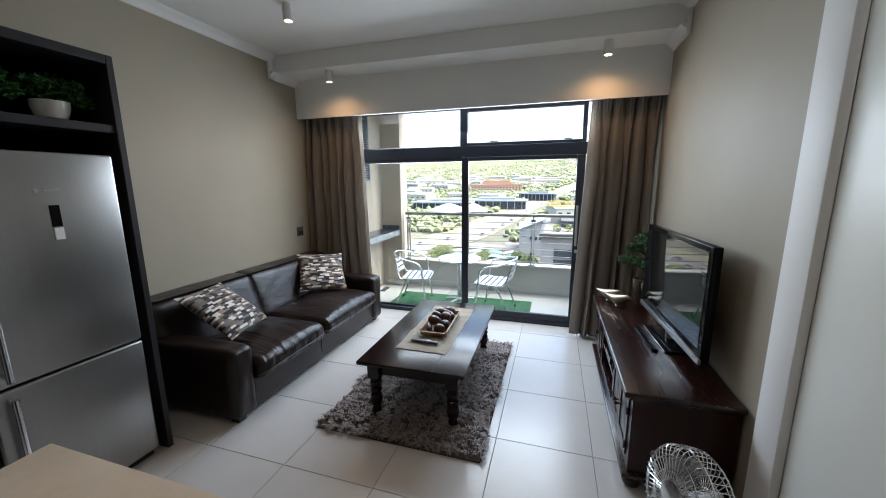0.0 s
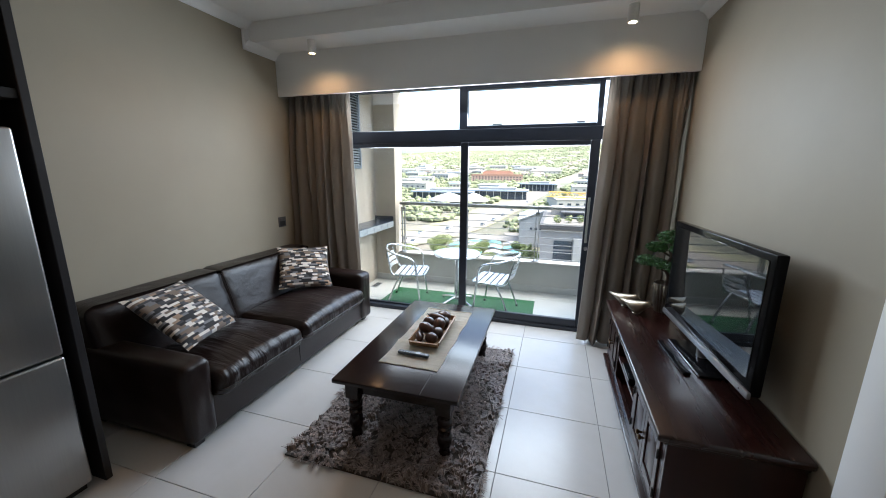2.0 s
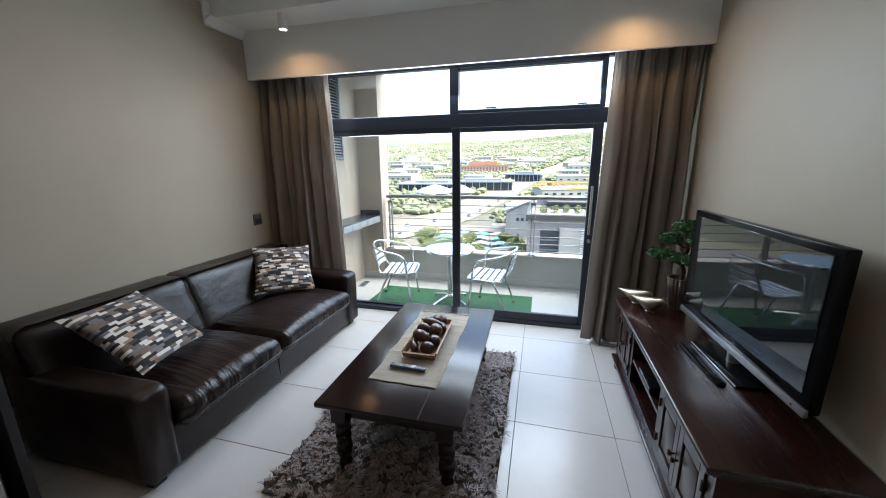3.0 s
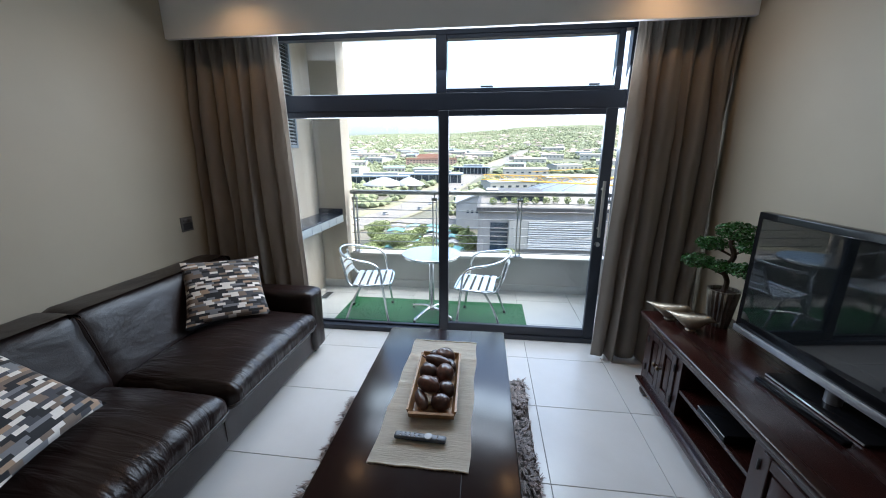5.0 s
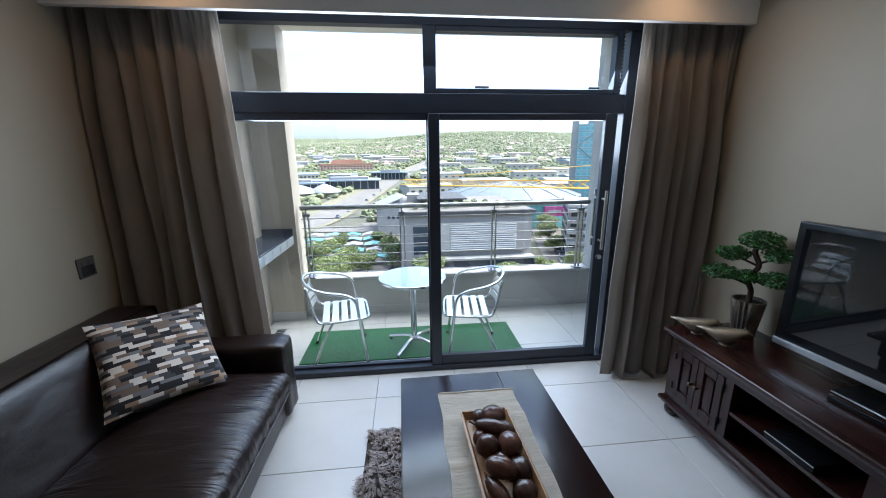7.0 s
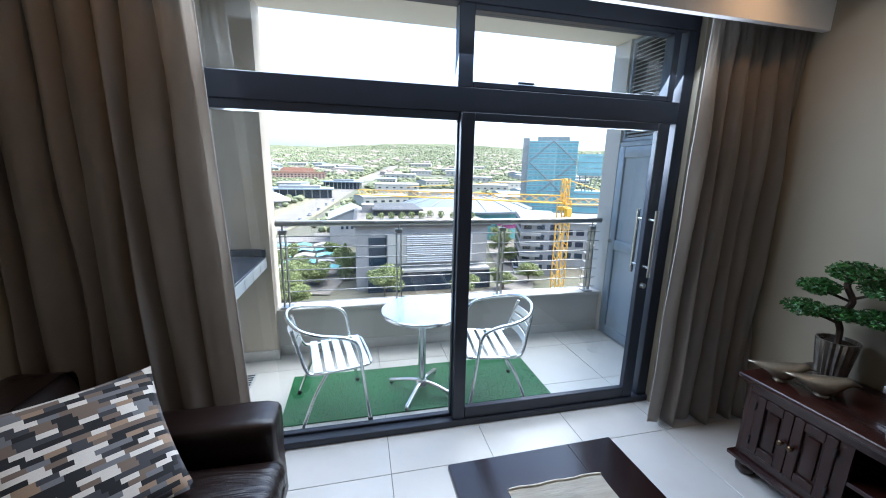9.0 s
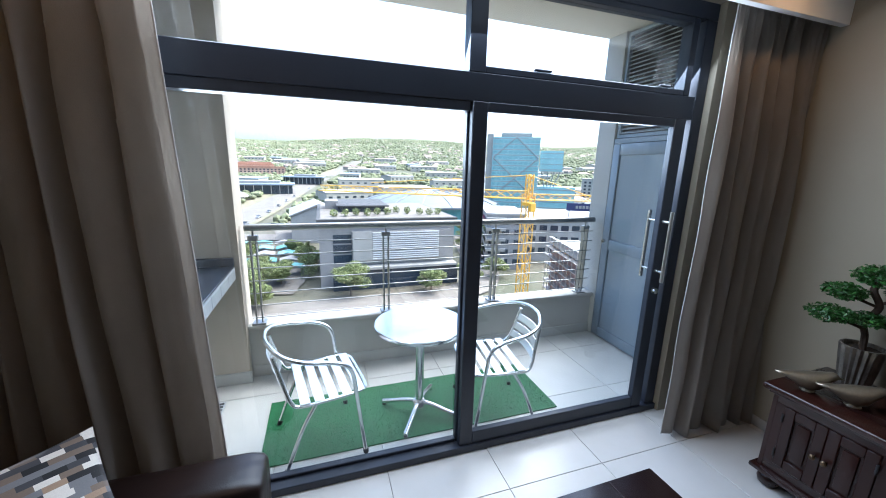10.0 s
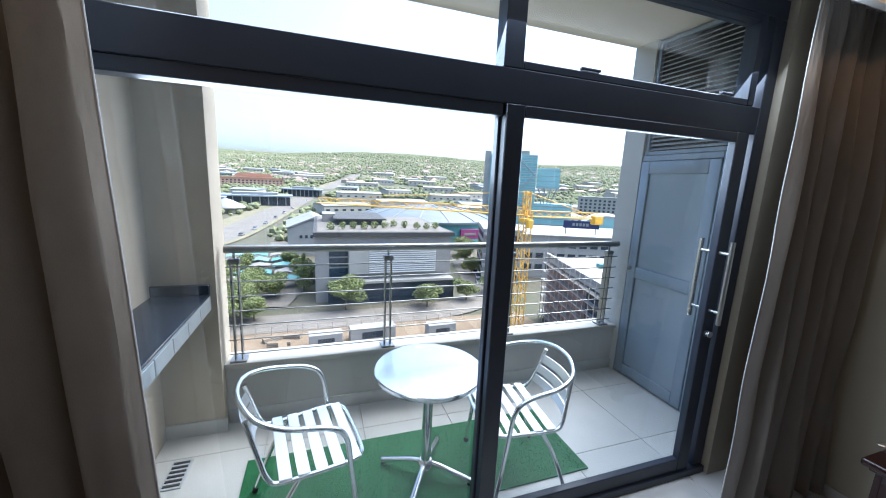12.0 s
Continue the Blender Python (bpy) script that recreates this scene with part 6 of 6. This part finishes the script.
# far woods: uneven crowns, joined
base = bmesh.new()
bmesh.ops.create_icosphere(base, subdivisions=1, radius=1.0)
iv = np.array([v.co[:] for v in base.verts])
jf = np.array([[v.index for v in f.verts] for f in base.faces])
base.free()
rg = np.random.RandomState(4)
av, af, off = [], [], 0
count = 0
while count < 72000:
    az, d = math.radians(rg.uniform(-34, 55)), 130 + 2600 * rg.rand() ** 0.75
    x, y = d * math.sin(az), d * math.cos(az)
    dens = noise.noise(Vector((x / 130, y / 130, 3.3))) + (0.55 if d > 800 else 0.1 if d < 420 else 0.28)
    if -115 < x < -52 and 215 < y < 345 and not (-108 < x < -58 and 300 < y < 336):
        dens += 0.35
    count += 1
    if dens < -0.05 or (-24 < x < 40 and 80 < y < 150) or (math.hypot(x - 55, y - 196) < 42) or (30 < x < 130 and y < 150) or (-48 < x < -2 and 105 < y < 155):
        continue
    if d < 1000 and min((p.x - x) ** 2 + (p.y - y) ** 2 for p in hw) < 400:
        continue
    s = rg.uniform(1.5, 3.4) * (0.8 + d / 2400)
    p = iv * (1 + 0.45 * (rg.rand(len(iv), 1) - 0.5)) * [s * rg.uniform(0.8, 1.5), s * rg.uniform(0.8, 1.5), s * rg.uniform(0.7, 1.05)] + [x, y, height(x, y) + s * 0.75]
    av.append(p)
    af.append(jf + off)
    off += len(iv)
av, af = np.concatenate(av), np.concatenate(af)
me = bpy.data.meshes.new("woods")
me.from_pydata(av.tolist(), [], af.tolist())
me.materials.append(M_WOODS)
tagged(new("woods", me), "green tree crowns over the suburbs and hills", "trees", kind="stuff")


# street trees
def tree(h, r, seed):
    rt = random.Random(seed)
    t = thing("tree", "leafy green street tree with a spreading crown", "tree", group="street trees")
    tk = tube(smooth_path([(0, 0, -0.3), (0.1, 0.05, h * 0.25), (-0.1, 0.1, h * 0.5), (0, 0, h * 0.75)], 4), 0.22, 7)
    for k in range(6):
        a = k * 1.05 + rt.uniform(-0.3, 0.3)
        tube(smooth_path([(0, 0, h * 0.35), (r * 0.4 * math.cos(a), r * 0.4 * math.sin(a), h * 0.55), (r * 0.75 * math.cos(a), r * 0.75 * math.sin(a), h * 0.7)], 3), 0.09, 5, bm=tk)
    part("trunk", tk, M_TRUNK, t)
    bm = bmesh.new()
    for k in range(15):
        a, q = rt.uniform(0, 6.28), rt.uniform(0, 0.8)
        leaf_cloud(bm, (r * q * math.cos(a), r * q * math.sin(a), h * rt.uniform(0.42, 0.9)), r * 0.45, r * 0.45, h * 0.16, 330, 0.27, rt)
    part("crown", bm, M_TREE, t, "uneven crown of small leaves", smooth=None)
    return t


protos = [tree(7.0, 4.2, 1), tree(8.5, 4.8, 2), tree(6.0, 3.4, 3)]
cf = thing("conifer", "dark conical cypress tree beside the office block", "tree", (-6.2, 108, G))
part("trunk", tube([Vector((0, 0, 0)), Vector((0, 0, 3)), Vector((0, 0, 9))], 0.2, 6), M_TRUNK, cf)
bm = bmesh.new()
rcf = random.Random(5)
for k in range(16):
    q = k / 15
    leaf_cloud(bm, (rcf.uniform(-0.3, 0.3), rcf.uniform(-0.3, 0.3), 1.6 + q * 8.6), 2.3 * (1 - q) + 0.35, 2.3 * (1 - q) + 0.35, 0.8, 90, 0.3, rcf)
part("crown", bm, M_TREE, cf, "narrow cone of dark needles", smooth=None)
places = [(-27, 122), (-40, 128), (-13, 103), (24, 88), (-17.5, 97), (36, 91), (-7.5, 124), (-20, 90), (-14, 106), (-25, 99), (-31, 92), (-11, 136), (46, 96), (58, 150), (62, 165), (-35, 112), (-44, 104), (-15.5, 86.5), (-22, 84), (-28, 108), (-33, 101), (-19, 112), (4, 90.5), (-6, 117), (49, 118), (52, 132), (-38, 121), (-50, 118), (66, 182), (-26, 132)]
for k, (x, y) in enumerate(places):
    m = pose(x, y, G, 0, 0, 70 * k)
    if k < 3:
        protos[k].matrix_basis = m
    else:
        copy_thing(protos[k % 3], m)


# parked cars
def car():
    c = thing("car", "small parked car on the street", "car", group="parked cars")
    part("body", prism([(-2.1, 0.35), (2.1, 0.35), (2.1, 0.8), (1.2, 0.95), (-2.0, 0.95)], -0.85, 0.85, "y"), M_CAR, c)
    part("cabin", prism([(-1.8, 0.95), (1.0, 0.95), (0.3, 1.45), (-1.4, 1.45)], -0.75, 0.75, "y"), M_DARKG, c, "dark windows")
    for x in (-1.3, 1.3):
        for y in (-0.8, 0.8):
            part("wheel", rod((x, y - 0.1, 0.32), (x, y + 0.1, 0.32), 0.32, seg=10), M_BLACKP, c)
    return c


c0 = car()
c0.matrix_basis = pose(46.5, 106, G + 0.36, 0, 0, 75)
rngc = random.Random(8)
for k in range(1, 7):
    copy_thing(c0, pose(47.5 + k * 1.6, 106 + k * 6.5, G + 0.36, 0, 0, 72))
for k in range(16):
    p = hw[8 + k * 3]
    s = rngc.choice((-7, -3, 4, 8))
    copy_thing(c0, pose(p.x + s, p.y, height(p.x, p.y) + 0.36, 0, 0, rngc.choice((80, 260))))
for k in range(8):
    copy_thing(c0, pose(-24 - (k % 4) * 12, 122 + (k // 4) * 28, G, 0, 0, 98))

# building site clutter
for x, y, w in ((-1, 71, 6), (8, 72.5, 9), (22, 71, 6)):
    sc = thing("site_container", "white site office container", "container", (x, y, G + 0.25), 4, group="site containers")
    part("container_body", box(-w / 2, w / 2, -1.3, 1.3, 0, 2.6, 0.05, 1), M_WROOF, sc)
    part("container_opening", box(-w / 4, w / 4, -1.36, -1.3, 0.5, 1.8), M_DARKG, sc)
for x, y, r in ((-3.5, 66, 3.2), (3, 63, 2.4)):
    bm = lathe([(r, 0), (r * 0.7, 0.9), (r * 0.3, 1.6), (0.1, 1.8)], 16)
    for v in bm.verts:
        v.co += Vector((noise.noise(v.co), noise.noise(v.co + Vector((5, 0, 0))), 0)) * 0.5
    solo("sand_heap", bm, M_SAND, "orange heap of building sand", "sand heap", pose(x, y, G + 0.25), group="sand heaps")
sf = thing("site_fence", "mesh fence round the building site", "fence", (8, 77.5, G + 0.25))
for k in range(16):
    part("post", rod((-22 + k * 2.9, 0, 0), (-22 + k * 2.9, 0, 2.0), 0.07, seg=5), M_GRID, sf)
for z in (0.3, 1.0, 1.9):
    part("fence_rail", box(-22, 21.5, -0.03, 0.03, z, z + 0.06), M_GRID, sf)

rngs = random.Random(77)
stack = None
for k in range(26):
    x, y = rngs.uniform(-12, 29), rngs.uniform(55, 76)
    if abs(x + 1) < 5 or abs(x - 8) < 6 and y > 69 or abs(x - 22) < 5 and y > 68:
        continue
    m = pose(x, y, G + 0.25, 0, 0, rngs.uniform(0, 180))
    if stack is None:
        stack = thing("timber_stack", "stack of pale boards on the building site", "timber stack", group="timber stacks")
        for q in range(5):
            part("board", box(-1.6, 1.6, -0.6 + 0.02 * q, 0.6 - 0.03 * (q % 2), 0.16 * q, 0.16 * q + 0.13), M_CONC if q % 2 else M_SAND, stack)
        stack.matrix_basis = m
    else:
        copy_thing(stack, m)

# ---- floor tiles, last ----
floor = structure("floor", box(XL - 0.2, XR + 0.2, YB, 4.30, -0.12, -0.008), M_GROUT, "pale grey porcelain tiled floor", "floor")
TX0, TY0, TS, GAP = -0.25, 2.067, 0.605, 0.003


def tile_mesh(w, d, material, cache={}):
    key = (round(w, 3), round(d, 3), material.name)
    if key not in cache:
        bm = bmesh.new()
        c = 0.0018
        top = [bm.verts.new((x, y, 0.0)) for x, y in ((c, c), (w - c, c), (w - c, d - c), (c, d - c))]
        mid = [bm.verts.new((x, y, -c)) for x, y in ((0, 0), (w, 0), (w, d), (0, d))]
        low = [bm.verts.new((x, y, -0.009)) for x, y in ((0, 0), (w, 0), (w, d), (0, d))]
        bm.faces.new(top)
        for a, b in ((top, mid), (mid, low)):
            for k in range(4):
                bm.faces.new((a[k], a[(k + 1) % 4], b[(k + 1) % 4], b[k]))
        cache[key] = mesh_of("tile", bm, material, None)
    return cache[key]


def lay(parent, x0, x1, y0, y1, material, z, TY0=TY0, TS=TS):
    for i in range(math.floor((x0 - TX0) / TS), math.ceil((x1 - TX0) / TS)):
        for j in range(math.floor((y0 - TY0) / TS), math.ceil((y1 - TY0) / TS)):
            a, b = max(x0, TX0 + i * TS + GAP / 2), min(x1, TX0 + (i + 1) * TS - GAP / 2)
            c, d = max(y0, TY0 + j * TS + GAP / 2), min(y1, TY0 + (j + 1) * TS - GAP / 2)
            if b - a > 0.01 and d - c > 0.01:
                t = new("tile", tile_mesh(b - a, d - c, material))
                t.parent, t.location = parent, (a, c, z)


lay(floor, XL, XR, YB, 4.19, M_TILE, 0.0)
bfloor = structure("balcony_screed", box(-2.66, 0.96, 4.30, 5.42, -0.0139, -0.012), M_GROUT, "grey tiled balcony floor", "floor")
lay(bfloor, -2.66, 0.96, 4.30, 5.42, M_TILEB, -0.0035, 4.525, 0.605)
